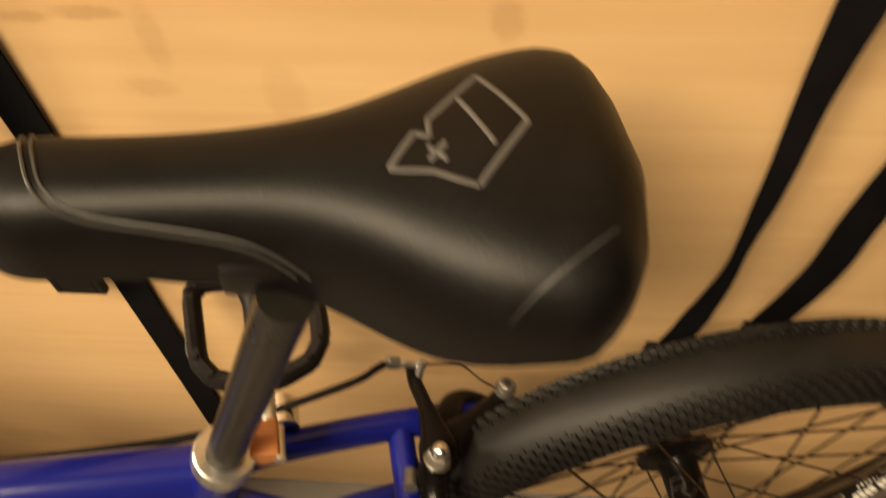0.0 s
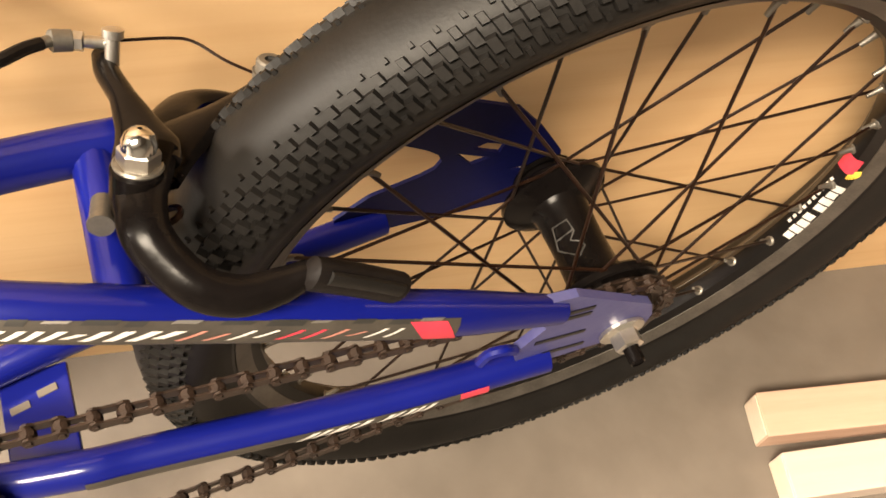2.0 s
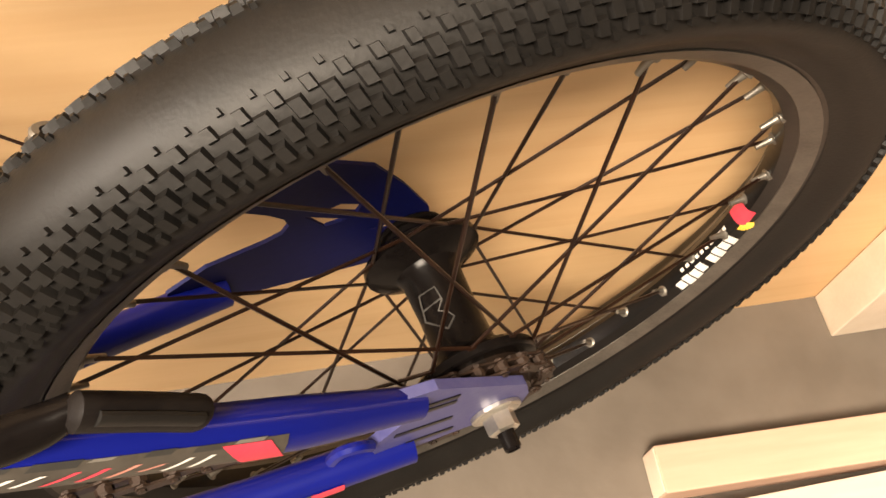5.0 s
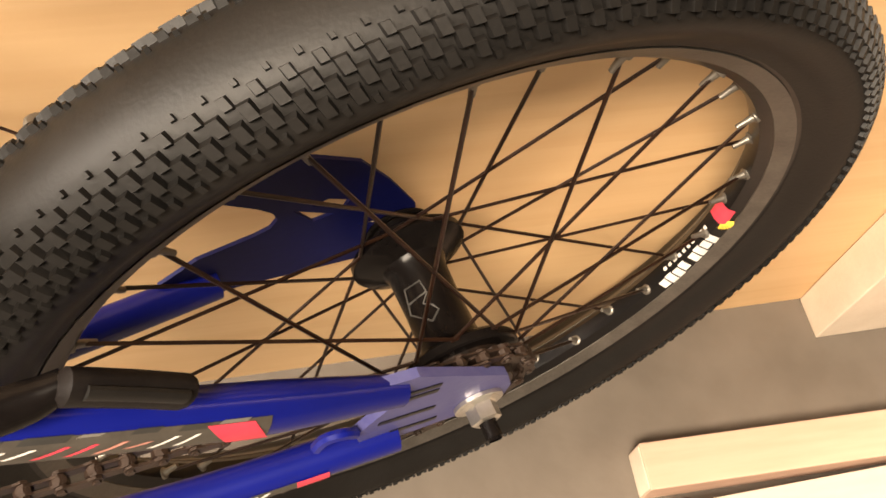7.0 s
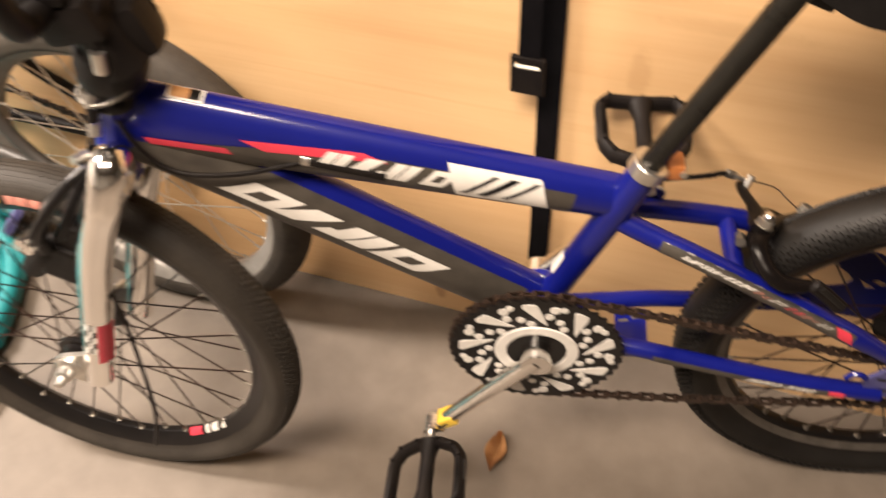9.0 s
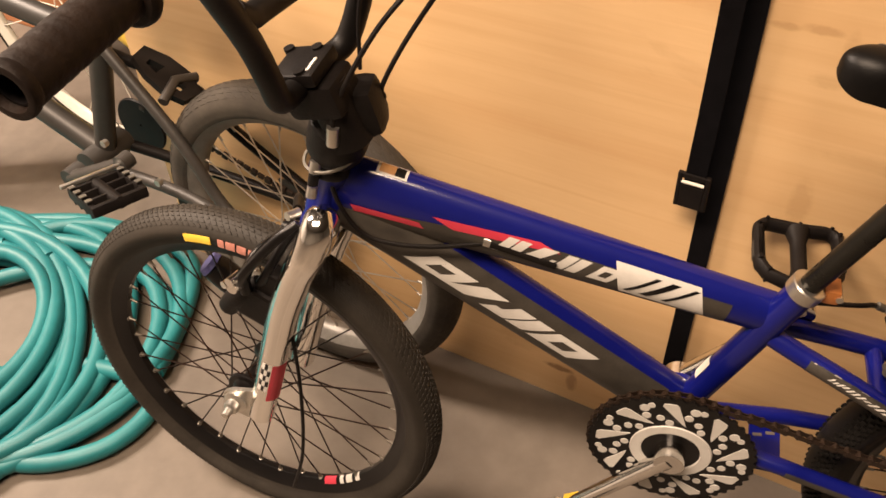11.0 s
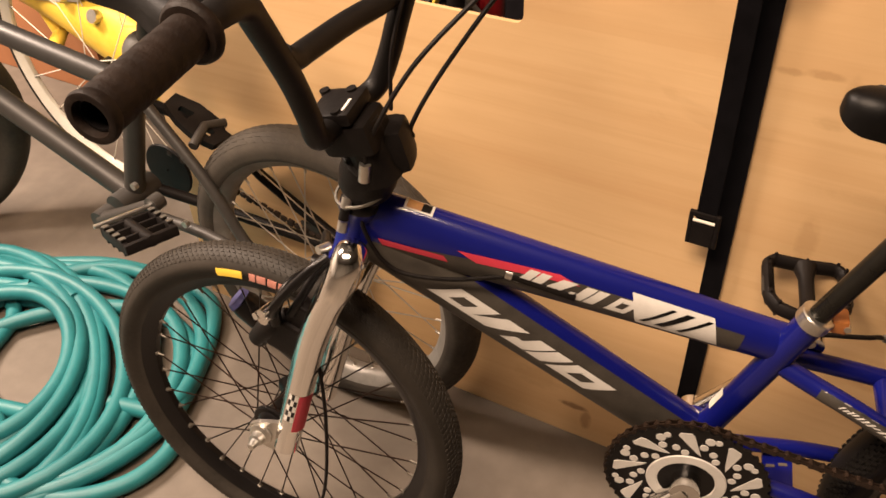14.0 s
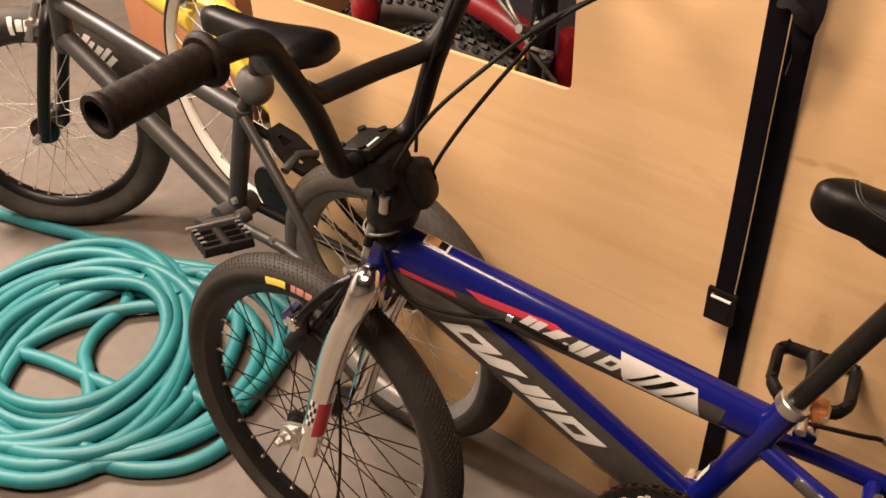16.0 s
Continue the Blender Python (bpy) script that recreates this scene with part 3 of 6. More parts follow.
for s in (-1, 1):
    stay = SS if s < 0 else [V(-0.335, 0.013, 0.440), V(-0.30, 0.026, 0.428), V(-0.20, 0.038, 0.403), V(-0.14, 0.0475, 0.370), V(-0.092, 0.0535, 0.3445)]
    pts = smooth_line(stay, 8)
    part("seat_stay", tube(pts, [0.0105] * (len(pts) - 6) + [0.0100, 0.0095, 0.009, 0.0085, 0.008, 0.0075], 14), BLUE, bike)
    pts = smooth_line([V(q.x, -s * q.y, q.z) for q in CS] if s < 0 else [V(-0.39, 0.010, 0.287), V(-0.319, 0.019, 0.286), V(-0.266, 0.029, 0.280), V(-0.16, 0.045, 0.262), V(-0.102, 0.0535, 0.2535)], 8)
    part("chain_stay", tube(pts, 0.0095, 14), BLUE, bike)
    # dropout plate
    drop = [(-0.066, 0.325), (-0.036, 0.318), (0.014, 0.272), (0.018, 0.256), (0.016, 0.243), (0.004, 0.236), (-0.020, 0.240), (-0.062, 0.244), (-0.066, 0.27), (-0.05, 0.29)]
    if s > 0:
        drop = [(-0.130, 0.243), (-0.090, 0.240), (-0.011, 0.226), (0.008, 0.232), (0.013, 0.248), (0.011, 0.268), (-0.004, 0.298), (-0.020, 0.323), (-0.050, 0.342), (-0.100, 0.356),
                (-0.108, 0.338), (-0.085, 0.319), (-0.074, 0.310), (-0.067, 0.302), (-0.065, 0.295), (-0.069, 0.289), (-0.078, 0.286), (-0.108, 0.281), (-0.130, 0.268)]
        bm = plate_cut(drop, [[(-0.057, 0.2985), (-0.047, 0.2825), (-0.035, 0.2835)], [(-0.047, 0.2975), (-0.030, 0.2860), (-0.0265, 0.2925), (-0.038, 0.2995)], [(-0.024, 0.266), (-0.009, 0.256), (-0.008, 0.263)]], 0.0022, 0.0545)
    else:
        bm = plate(drop, 0.005, "y", -0.0545)
    part("dropout", bm, BLUE_DULL if s < 0 else BLUE_DARK, bike, "scuffed bluish-grey axle plate" if s < 0 else "blue axle plate", smooth=False)
    for x, z, l in () if s > 0 else ((-0.036, 0.253, 0.026), (-0.040, 0.272, 0.030), (-0.036, 0.294, 0.022), (-0.034, 0.300, 0.020)):
        bm = bmesh.new()
        box(bm, (l, 0.0006, 0.0035), pose(x, s * 0.0573, z, 0, 12, 0), 0.0002)
        part("slot", bm, BLACK_PAINT, bike, smooth=False)
    # tab at the chain stay
    if s > 0:
        continue
    bm = tube(smooth_line([V(-0.085, s * 0.056, 0.272), V(-0.08, s * 0.056, 0.280), V(-0.072, s * 0.057, 0.281), V(-0.066, s * 0.057, 0.275)], 5), 0.003, 8)
    part("tab", bm, BLUE, bike)
# bridges between the stays
bm = tube([V(-0.222, -0.044, 0.414), V(-0.222, 0.036, 0.408)], (0.009), 14)
part("stay_bridge", bm, BLUE, bike)
bm = bmesh.new()
box(bm, (0.034, 0.062, 0.004), pose(-0.301, -0.012, 0.271, 0, 0, 0), 0.001)
part("stay_plate", bm, BLUE, bike, "blue plate with slots between the chain stays", smooth=False)
for x, y in ((-0.309, 0.001), (-0.295, 0.006)):
    bm = bmesh.new()
    box(bm, (0.010, 0.0042, 0.0006), pose(x, y, 0.2735, 0, 0, 10), 0.0002)
    part("slot", bm, CONCRETE, bike, smooth=False)

# seat post, clamp, saddle
d = (ST_TOP - BB).normalized()
bm = tube([ST_TOP - d * 0.007, ST_TOP - d * 0.006, ST_TOP + d * 0.007, ST_TOP + d * 0.008], [0.0155, 0.0172, 0.0172, 0.016], 28)
part("seat_clamp", bm, SILVER, bike, "polished seat clamp ring")
bm = bmesh.new()
box(bm, (0.016, 0.022, 0.016), Matrix.Translation(ST_TOP + V(0.023, 0.006, -0.003)), 0.003)
part("clamp_block", bm, ORANGE, bike, "orange-brown rear clamp block")
bm = bmesh.new()
cyl(bm, ST_TOP + V(0.030, -0.006, -0.003), ST_TOP + V(0.030, 0.014, -0.003), 0.0035, 10)
part("clamp_bolt", bm, SILVER, bike)
POST_TOP = V(-0.243, -0.043, 0.722)
part("seat_post", tube([ST_TOP, ST_TOP.lerp(POST_TOP, 0.5), POST_TOP], 0.0104, 24), POST, bike, "dark grey metal seat post")


def saddle_point(length, nose, tail, t, a):
    """A place on a padded saddle's skin: t from nose to tail, a from the near edge (0) over the top to the far edge (pi)."""
    x = -length / 2 + length * t
    w = nose + (tail - nose) * (1 / (1 + math.exp(-(t - 0.62) * 13)))
    w *= math.sqrt(max(0.0, min(1, t / 0.13) * (2 - min(1, t / 0.13)))) if t < 0.13 else 1
    if t > 0.86:
        q = (t - 0.86) / 0.14
        w *= math.sqrt(max(0.0, 1 - q * q * 0.96))
    w = max(w, 0.002)
    drop = 0.017 * (1 - math.sqrt(max(0.0, 1 - (1 - min(1, t / 0.15)) ** 2))) + 0.003 * math.sin(t * 6) - 0.012 * max(0, t - 0.7)
    if t > 0.9:
        drop += 0.02 * ((t - 0.9) / 0.1) ** 2
    hgt = (0.034 + 0.008 * t) * (0.28 + 0.72 * math.sqrt(max(0.0, 1 - (1 - min(1, t / 0.11)) ** 2))) * (1 if t < 0.9 else 1 - 0.6 * (t - 0.9) / 0.1)
    hgt += 0.016 * math.exp(-((t - 0.64) / 0.17) ** 2)
    sn = max(0.0, math.sin(a))
    return V(x, -w * math.cos(a) * (1 - 0.08 * (1 - sn)), -drop - hgt * (1 - sn ** 0.62))


def saddle(parent, m, length, nose, tail, mat, name="saddle"):
    """A padded saddle, nose towards -x, top at z = 0."""
    bm = bmesh.new()
    n, k = 56, 28
    rings = [[bm.verts.new(saddle_point(length, nose, tail, (i / n) ** 1.5, math.pi * j / k)) for j in range(k + 1)] for i in range(n + 1)]
    for r0, r1 in zip(rings, rings[1:]):
        for j in range(k):
            bm.faces.new((r0[j], r0[j + 1], r1[j + 1], r1[j]))
        bm.faces.new((r0[0], r1[0], r1[k], r0[k]))
    bm.faces.new(rings[0])
    bm.faces.new(rings[-1][::-1])
    return part(name, bm, mat, parent, "black vinyl saddle with stitched seams", m=m)


SAD = pose(-0.2275, -0.014, 0.764, -3, 6, -4)
sad = saddle(bike, SAD, 0.232, 0.024, 0.071, SADDLE)
for s in (-1, 1):
    bm = tube(smooth_line([V(-0.085, s * 0.006, -0.034), V(-0.05, s * 0.016, -0.044), V(0.03, s * 0.020, -0.048), V(0.075, s * 0.03, -0.036)], 6), 0.0035, 8)
    part("rail", bm, BLACK_PAINT, sad)
bm = bmesh.new()
box(bm, (0.026, 0.030, 0.016), pose(-0.018, -0.012, -0.038), 0.004)
box(bm, (0.022, 0.016, 0.012), pose(0.012, -0.012, -0.056, 0, 15, 0), 0.003)
part("saddle_clamp", bm, BLACK_PAINT, sad)



def on_saddle(pts, steps=6):
    """Smooth line over the skin through (t, a in degrees)."""
    line = smooth_line([V(t, radians(a), 0) for t, a in pts], steps)
    return [saddle_point(0.232, 0.024, 0.071, q.x, q.y) + V(0, 0, 0.0003) for q in line]


def top_place(x, y):
    """(t, a in degrees) of a place x, y on the saddle's top."""
    t = x / 0.232 + 0.5
    w = saddle_point(0.232, 0.024, 0.071, t, 0.0).y / 0.92
    return t, math.degrees(math.acos(max(-0.99, min(0.99, y / w))))


for line in ([(0.11, 150), (0.12, 120), (0.135, 90), (0.155, 62), (0.20, 44), (0.30, 33), (0.42, 22), (0.50, 8)],
             [(0.095, 150), (0.105, 120), (0.12, 90), (0.142, 60), (0.19, 40), (0.29, 29), (0.41, 18), (0.48, 6)]):
    bm = tube(on_saddle(line), 0.0007, 6)
    part("seam", bm, GREY_PAINT, sad, "dull stitched seam")
LOGO = [(0.027, -0.012), (0.036, 0.002), (0.041, 0.0), (0.041, 0.008), (0.060, 0.031), (0.074, 0.004), (0.055, -0.021), (0.041, -0.014), (0.027, -0.012)]
bm = bmesh.new()
for line in (LOGO, [(0.052, 0.018), (0.062, -0.005)], [(0.040, -0.004), (0.046, -0.010)], [(0.046, -0.003), (0.040, -0.010)]):
    for p, q in zip(line, line[1:]):
        pts = [saddle_point(0.232, 0.024, 0.071, tt, radians(aa)) + V(0, 0, 0.0001) for tt, aa in (top_place(p[0] + (q[0] - p[0]) * i / 6, p[1] + (q[1] - p[1]) * i / 6) for i in range(7))]
        sweep(bm, pts, [(0.0011, 0.0004)] * 7, 6)
part("saddle_print", bm, GREY_PRINT, sad, "thin grey printed outline emblem")
bm = bmesh.new()
n = 12
grid = []
for i in range(n + 1):
    u = i / n
    wd = 0.0052 * math.sqrt(max(0.05, 1 - (2 * u - 1) ** 6))
    grid.append([bm.verts.new(saddle_point(0.232, 0.024, 0.071, *(lambda q: (q[0], radians(q[1])))(top_place(0.062 + 0.034 * u + 0.70 * wd * k, -0.0615 + 0.022 * u + 0.55 * wd * k))) + V(0, -0.0006, 0.0013)) for k in (-1, 0, 1)])
for r0, r1 in zip(grid, grid[1:]):
    for k in range(2):
        bm.faces.new((r0[k], r0[k + 1], r1[k + 1], r1[k]))
part("saddle_print", bm, GREY_PAINT, sad, "worn grey printed strip")

# chainring and cranks
RING = V(-0.402, -0.052, 0.286)
pts = []
for i in range(176):
    a = 2 * math.pi * i / 176
    r = 0.0905 if i % 4 in (0, 1) else 0.0872
    pts.append((RING.x + r * math.cos(a), RING.z + r * math.sin(a)))
ring = part("chainring", plate(pts, 0.004, "y", RING.y), BLACK_PAINT, bike, "black disc chainring with white printed slots", smooth=False)
bm = lathe([(0.0325, -0.0035), (0.0435, -0.0035), (0.0445, -0.002), (0.0315, -0.002)], 40, m=Matrix.Translation(RING))
part("ring_print", bm, WHITE, ring, "white inner ring")
for i in range(9):
    c = 2 * math.pi * i / 9 + 0.1
    bm = bmesh.new()

    def on_ring(r, da):
        return (RING.x + r * math.cos(c + da), RING.z + r * math.sin(c + da))
    plate([on_ring(0.049, -0.13), on_ring(0.052, -0.02), on_ring(0.078, 0.30), on_ring(0.082, 0.27), on_ring(0.082, 0.12), on_ring(0.078, 0.08)], 0.0012, "y", RING.y - 0.0022, bm)
    part("ring_print", bm, WHITE, ring, smooth=False)
    for r, da, q in ((0.050, 0.22, 0.0045), (0.058, 0.38, 0.0045), (0.064, -0.10, 0.0048), (0.076, -0.14, 0.0055), (0.079, 0.45, 0.004)):
        x, z = on_ring(r, da)
        bm = plate([(x + q * math.cos(a), z + q * math.sin(a)) for a in (2 * math.pi * j / 10 for j in range(10))], 0.0012, "y", RING.y - 0.0022)
        part("ring_print", bm, WHITE, ring, smooth=False)


def crank(parent, a, b, s, name="crank_arm", mat=CHROME):
    """Arm from the spindle a to the pedal end b; s: side."""
    bm = tube([a, a.lerp(b, 0.1), a.lerp(b, 0.5), a.lerp(b, 0.92), b], [(0.012, 0.012), (0.009, 0.0125), (0.0075, 0.010), (0.0075, 0.010), (0.007, 0.009)], 14, up=(0, 1, 0))
    cyl(bm, a + V(0, s * 0.010, 0), a + V(0, -s * 0.018, 0), 0.0165, 20)
    cyl(bm, b + V(0, s * 0.011, 0), b + V(0, -s * 0.008, 0), 0.0125, 16)
    return part(name, bm, mat, parent, "chrome crank arm")


def pedal(parent, c, m, name="pedal", mat=BLACK_PLASTIC):
    """A cage pedal: body tube along y with front and rear toothed rails."""
    bm = bmesh.new()
    cyl(bm, (0, -0.045, 0), (0, 0.045, 0), 0.0085, 12)
    for x in (-0.034, 0.034):
        box(bm, (0.008, 0.078, 0.016), pose(x, 0, 0), 0.002)
        for y in (-0.03, -0.01, 0.01, 0.03):
            for z in (-0.009, 0.009):
                box(bm, (0.007, 0.006, 0.006), pose(x, y, z), 0.001)
    for y in (-0.041, 0.041):
        box(bm, (0.076, 0.010, 0.015), pose(0, y, 0), 0.003)
    for y in (-0.014, 0.014):
        box(bm, (0.066, 0.006, 0.013), pose(0, y, 0), 0.002)
    return part(name, bm, mat, parent, "black plastic cage pedal", m=Matrix.Translation(c) @ m)


def platform_pedal(parent, m, label):
    """An open six-sided cage round a body along y, with two windows and small teeth."""
    ring = [(-0.041, -0.016), (-0.042, 0.034), (-0.034, 0.042), (0.0, 0.040), (0.034, 0.042), (0.042, 0.034), (0.041, -0.016), (0.032, -0.030), (0.012, -0.038), (-0.012, -0.038), (-0.032, -0.030)]
    loop = [V(*q, 0) for q in ring] + [V(*q, 0) for q in ring[:2]]
    fine = []
    for a, b in zip(loop, loop[1:]):
        fine += [a.lerp(b, 0.12), a.lerp(b, 0.5), a.lerp(b, 0.88)]
    bm = tube(fine, [(0.0066, 0.0095)] * len(fine), 10)
    ob = part("pedal", bm, BLACK_PLASTIC, parent, label, m=m)
    part("pedal_body", tube([V(0, -0.038, 0), V(0, -0.02, 0), V(0, 0.02, 0), V(0, 0.038, 0)], [0.0135, 0.0085, 0.0085, 0.0135], 14), BLACK_PLASTIC, ob)
    tooth = to_mesh("tooth", tube([V(0, 0, 0), V(0, 0, 0.005)], [0.003, 0.0018], 6), BLACK_PLASTIC)
    for i, q in enumerate(ring):
        for z, rx in ((0.007, 0), (-0.007, 180)):
            part("tooth", tooth, None, ob, m=pose(q[0], q[1], z, rx, 0, 0))
    for x in (-0.0465, 0.0465):
        bm = bmesh.new()
        box(bm, (0.003, 0.024, 0.008), pose(x, 0, 0), 0.001)
        part("reflector", bm, GREY_PAINT, ob, "smoky grey reflector", smooth=False)
    part("spindle", tube([V(0, -0.075, 0), V(0, -0.04, 0)], 0.006, 10), SILVER, ob)
    return ob


NEAR_END, FAR_END = V(-0.514, -0.076, 0.152), V(-0.298, 0.042, 0.440)
arm = crank(bike, BB + V(0, -0.064, 0), NEAR_END, -1)
bm = bmesh.new()
box(bm, (0.014, 0.0195, 0.021), Matrix.Translation((BB + V(0, -0.064, 0)).lerp(NEAR_END, 0.86)) @ pose(0, 0, 0, 0, 51, 0), 0.001)
part("crank_sticker", bm, YELLOW, arm, "yellow-green sticker")
crank(bike, BB + V(0, 0.050, 0), FAR_END, 1)
platform_pedal(bike, Matrix.Translation(NEAR_END + V(-0.004, -0.060, -0.003)) @ pose(0, 0, 0, 0, 20, 180), "black plastic cage pedal")
platform_pedal(bike, pose(-0.306, 0.100, 0.458, 6, 4, 3), "black plastic cage pedal")

# chain
P_IN = to_mesh("link", plate([(-0.009, 0.0), (-0.0083, 0.0028), (-0.006, 0.004), (-0.003, 0.0028), (0.003, 0.0028), (0.006, 0.004), (0.0083, 0.0028), (0.009, 0),
                                     (0.0083, -0.0028), (0.006, -0.004), (0.003, -0.0028), (-0.003, -0.0028), (-0.006, -0.004), (-0.0083, -0.0028)], 0.0011, "y", 0.0018,
                                    plate([(-0.009, 0.0), (-0.0083, 0.0028), (-0.006, 0.004), (-0.003, 0.0028), (0.003, 0.0028), (0.006, 0.004), (0.0083, 0.0028), (0.009, 0),
                                           (0.0083, -0.0028), (0.006, -0.004), (0.003, -0.0028), (-0.003, -0.0028), (-0.006, -0.004), (-0.0083, -0.0028)], 0.0011, "y", -0.0018)), RUST, False)
bm = plate([(-0.009, 0.0), (-0.0083, 0.003), (-0.006, 0.0042), (-0.003, 0.003), (0.003, 0.003), (0.006, 0.0042), (0.0083, 0.003), (0.009, 0),
            (0.0083, -0.003), (0.006, -0.0042), (0.003, -0.003), (-0.003, -0.003), (-0.006, -0.0042), (-0.0083, -0.003)], 0.0011, "y", 0.0032)
plate([(-0.009, 0.0), (-0.0083, 0.003), (-0.006, 0.0042), (-0.003, 0.003), (0.003, 0.003), (0.006, 0.0042), (0.0083, 0.003), (0.009, 0),
       (0.0083, -0.003), (0.006, -0.0042), (0.003, -0.003), (-0.003, -0.003), (-0.006, -0.0042), (-0.0083, -0.003)], 0.0011, "y", -0.0032, bm)
for x in (-0.00635, 0.00635):
    cyl(bm, (x, -0.0048, 0), (x, 0.0048, 0), 0.0018, 6)
    cyl(bm, (x, -0.0013, 0), (x, 0.0013, 0), 0.0038, 8)
P_OUT = to_mesh("link", bm, RUST, False)


def chain_path(c1, r1, c2, r2):
    """Closed run round two sprockets in the x, z plane: c1 in front (-x), c2 behind."""
    v = c2 - c1
    base = math.atan2(v[1], v[0])
    off = math.acos((r1 - r2) / v.length)
    out = []
    up1 = base + off
    for k in range(41):
        a = up1 + (2 * math.pi - 2 * off) * k / 40
        out.append((c1[0] + r1 * math.cos(a), c1[1] + r1 * math.sin(a)))
    for k in range(1, 24):
        t = k / 24
        a, b = out[40], (c2[0] + r2 * math.cos(base - off), c2[1] + r2 * math.sin(base - off))
        out.append((a[0] + (b[0] - a[0]) * t, a[1] + (b[1] - a[1]) * t - 0.006 * math.sin(math.pi * t)))
    for k in range(17):
        a = base - off + 2 * off * k / 16
        out.append((c2[0] + r2 * math.cos(a), c2[1] + r2 * math.sin(a)))
    return out


line = chain_path(Vector((RING.x, RING.z)), 0.0893, Vector((0, 0.25)), 0.0325)
line.append(line[0])
chain_bm = bmesh.new()
length = [0.0]
for a, b in zip(line, line[1:]):
    length.append(length[-1] + math.hypot(b[0] - a[0], b[1] - a[1]))
count = int(length[-1] / 0.0127) // 2 * 2
step = length[-1] / count
lx = lambda s: float(np.interp(s % length[-1], length, [p[0] for p in line]))  # noqa: E731
lz = lambda s: float(np.interp(s % length[-1], length, [p[1] for p in line]))  # noqa: E731
for i in range(count):
    s = i * step
    cyl(chain_bm, (lx(s), RING.y + 0.004 - 0.0018, lz(s)), (lx(s), RING.y + 0.004 + 0.0018, lz(s)), 0.0036, 6)
chain = part("chain", chain_bm, RUST, bike, "dull brown rusty roller chain")
for i in range(count):
    a, b = V(lx(i * step), 0, lz(i * step)), V(lx((i + 1) * step), 0, lz((i + 1) * step))
    ang = -math.degrees(math.atan2(b.z - a.z, b.x - a.x))
    c = (a + b) / 2
    part("link", P_OUT if i % 2 else P_IN, None, chain, m=pose(c.x, RING.y + 0.004, c.z, 0, ang, 0))

# rear brake: a side-pull caliper on the stay bridge


def flat_arm(pts, widths, thick, name, parent, mat=BLACK_PAINT, up=(1, 0, 0)):
    line = smooth_line(pts, 6)
    n = len(line)
    rad = [(float(np.interp(i / (n - 1), np.linspace(0, 1, len(widths)), widths)), thick) for i in range(n)]
    return part(name, tube(line, rad, 12, up=up), mat, parent)


AX = V(0.351, 0.281, 0.893)          # the pivot's axis
PIV = V(-0.2007, -0.0092, 0.448)
caliper = part("brake_caliper", turned(PIV, AX, [(-0.022, 0.0002), (-0.022, 0.0085), (-0.012, 0.0095), (-0.001, 0.0095), (0.0, 0.0085), (0.0, 0.0002)], 20), BRAKE, bike, "black side-pull brake caliper with silver bolts")
UPZ = (0, 0, 1)
# near arm: lug for the cable, pivot boss, then a hook round the tyre down to the pad
flat_arm([V(-0.1990, -0.0060, 0.4415), V(-0.1985, 0.0060, 0.4370), V(-0.1997, 0.0200, 0.4330), V(-0.2027, 0.0397, 0.4284), V(-0.2066, 0.0578, 0.4242), V(-0.2064, 0.0700, 0.4205)], [0.0125, 0.0125, 0.0085, 0.0052, 0.0050, 0.0056], 0.0050, "brake_arm", caliper, BRAKE, up=UPZ)
flat_arm([V(-0.1975, 0.0020, 0.4410), V(-0.2000, -0.0080, 0.4430), V(-0.2035, -0.0180, 0.4420), V(-0.2050, -0.0300, 0.4390), V(-0.2010, -0.0410, 0.4330), V(-0.1930, -0.0510, 0.4270), V(-0.1810, -0.0550, 0.4210), V(-0.1670, -0.0540, 0.4180), V(-0.1560, -0.0520, 0.4180)],
         [0.0110, 0.0106, 0.0095, 0.0090, 0.0086, 0.0082, 0.0078, 0.0070, 0.0048], 0.0054, "brake_arm", caliper, BRAKE, up=UPZ)
# far arm: from under the pivot out to the cable bolt, and its hook on the far side
flat_arm([V(-0.2000, -0.0060, 0.4350), V(-0.1930, 0.0060, 0.4310), V(-0.1850, 0.0160, 0.4250), V(-0.1710, 0.0270, 0.4160), V(-0.1585, 0.0390, 0.4070), V(-0.1440, 0.0500, 0.4000)], [0.0120, 0.0130, 0.0120, 0.0086, 0.0062, 0.0066], 0.0052, "brake_arm", caliper, BRAKE, up=UPZ)
flat_arm([V(-0.196, 0.004, 0.428), V(-0.190, 0.030, 0.418), V(-0.182, 0.048, 0.405), V(-0.170, 0.053, 0.395), V(-0.155, 0.046, 0.390)], [0.010, 0.009, 0.008, 0.008, 0.006], 0.005, "brake_arm", caliper, BRAKE, up=UPZ)
part("washer", turned(PIV, AX, [(-0.0002, 0.004), (-0.0002, 0.0084), (0.0008, 0.0088), (0.0016, 0.0082), (0.0016, 0.004)], 28), NIPPLE, caliper)
part("hex_nut", turned(PIV, AX, [(0.0016, 0.0074), (0.0068, 0.0074), (0.0078, 0.0064), (0.0078, 0.0030)], 6), SILVER, caliper, smooth=False)
part("dome_nut", turned(PIV, AX, [(0.0076, 0.0062), (0.0105, 0.0060), (0.0130, 0.0049), (0.0148, 0.0030), (0.0155, 0.0008)], 20), CHROME, caliper, "chrome dome nut")
CB = V(-0.1450, 0.0485, 0.4090)
part("cable_bolt", turned(CB, AX, [(-0.010, 0.0040), (-0.0035, 0.0040), (-0.0035, 0.0072), (0.0005, 0.0076), (0.0005, 0.0064), (0.0052, 0.0064), (0.0062, 0.0054), (0.0062, 0.0030)], 16), NIPPLE, caliper, "dull silver cable bolt")
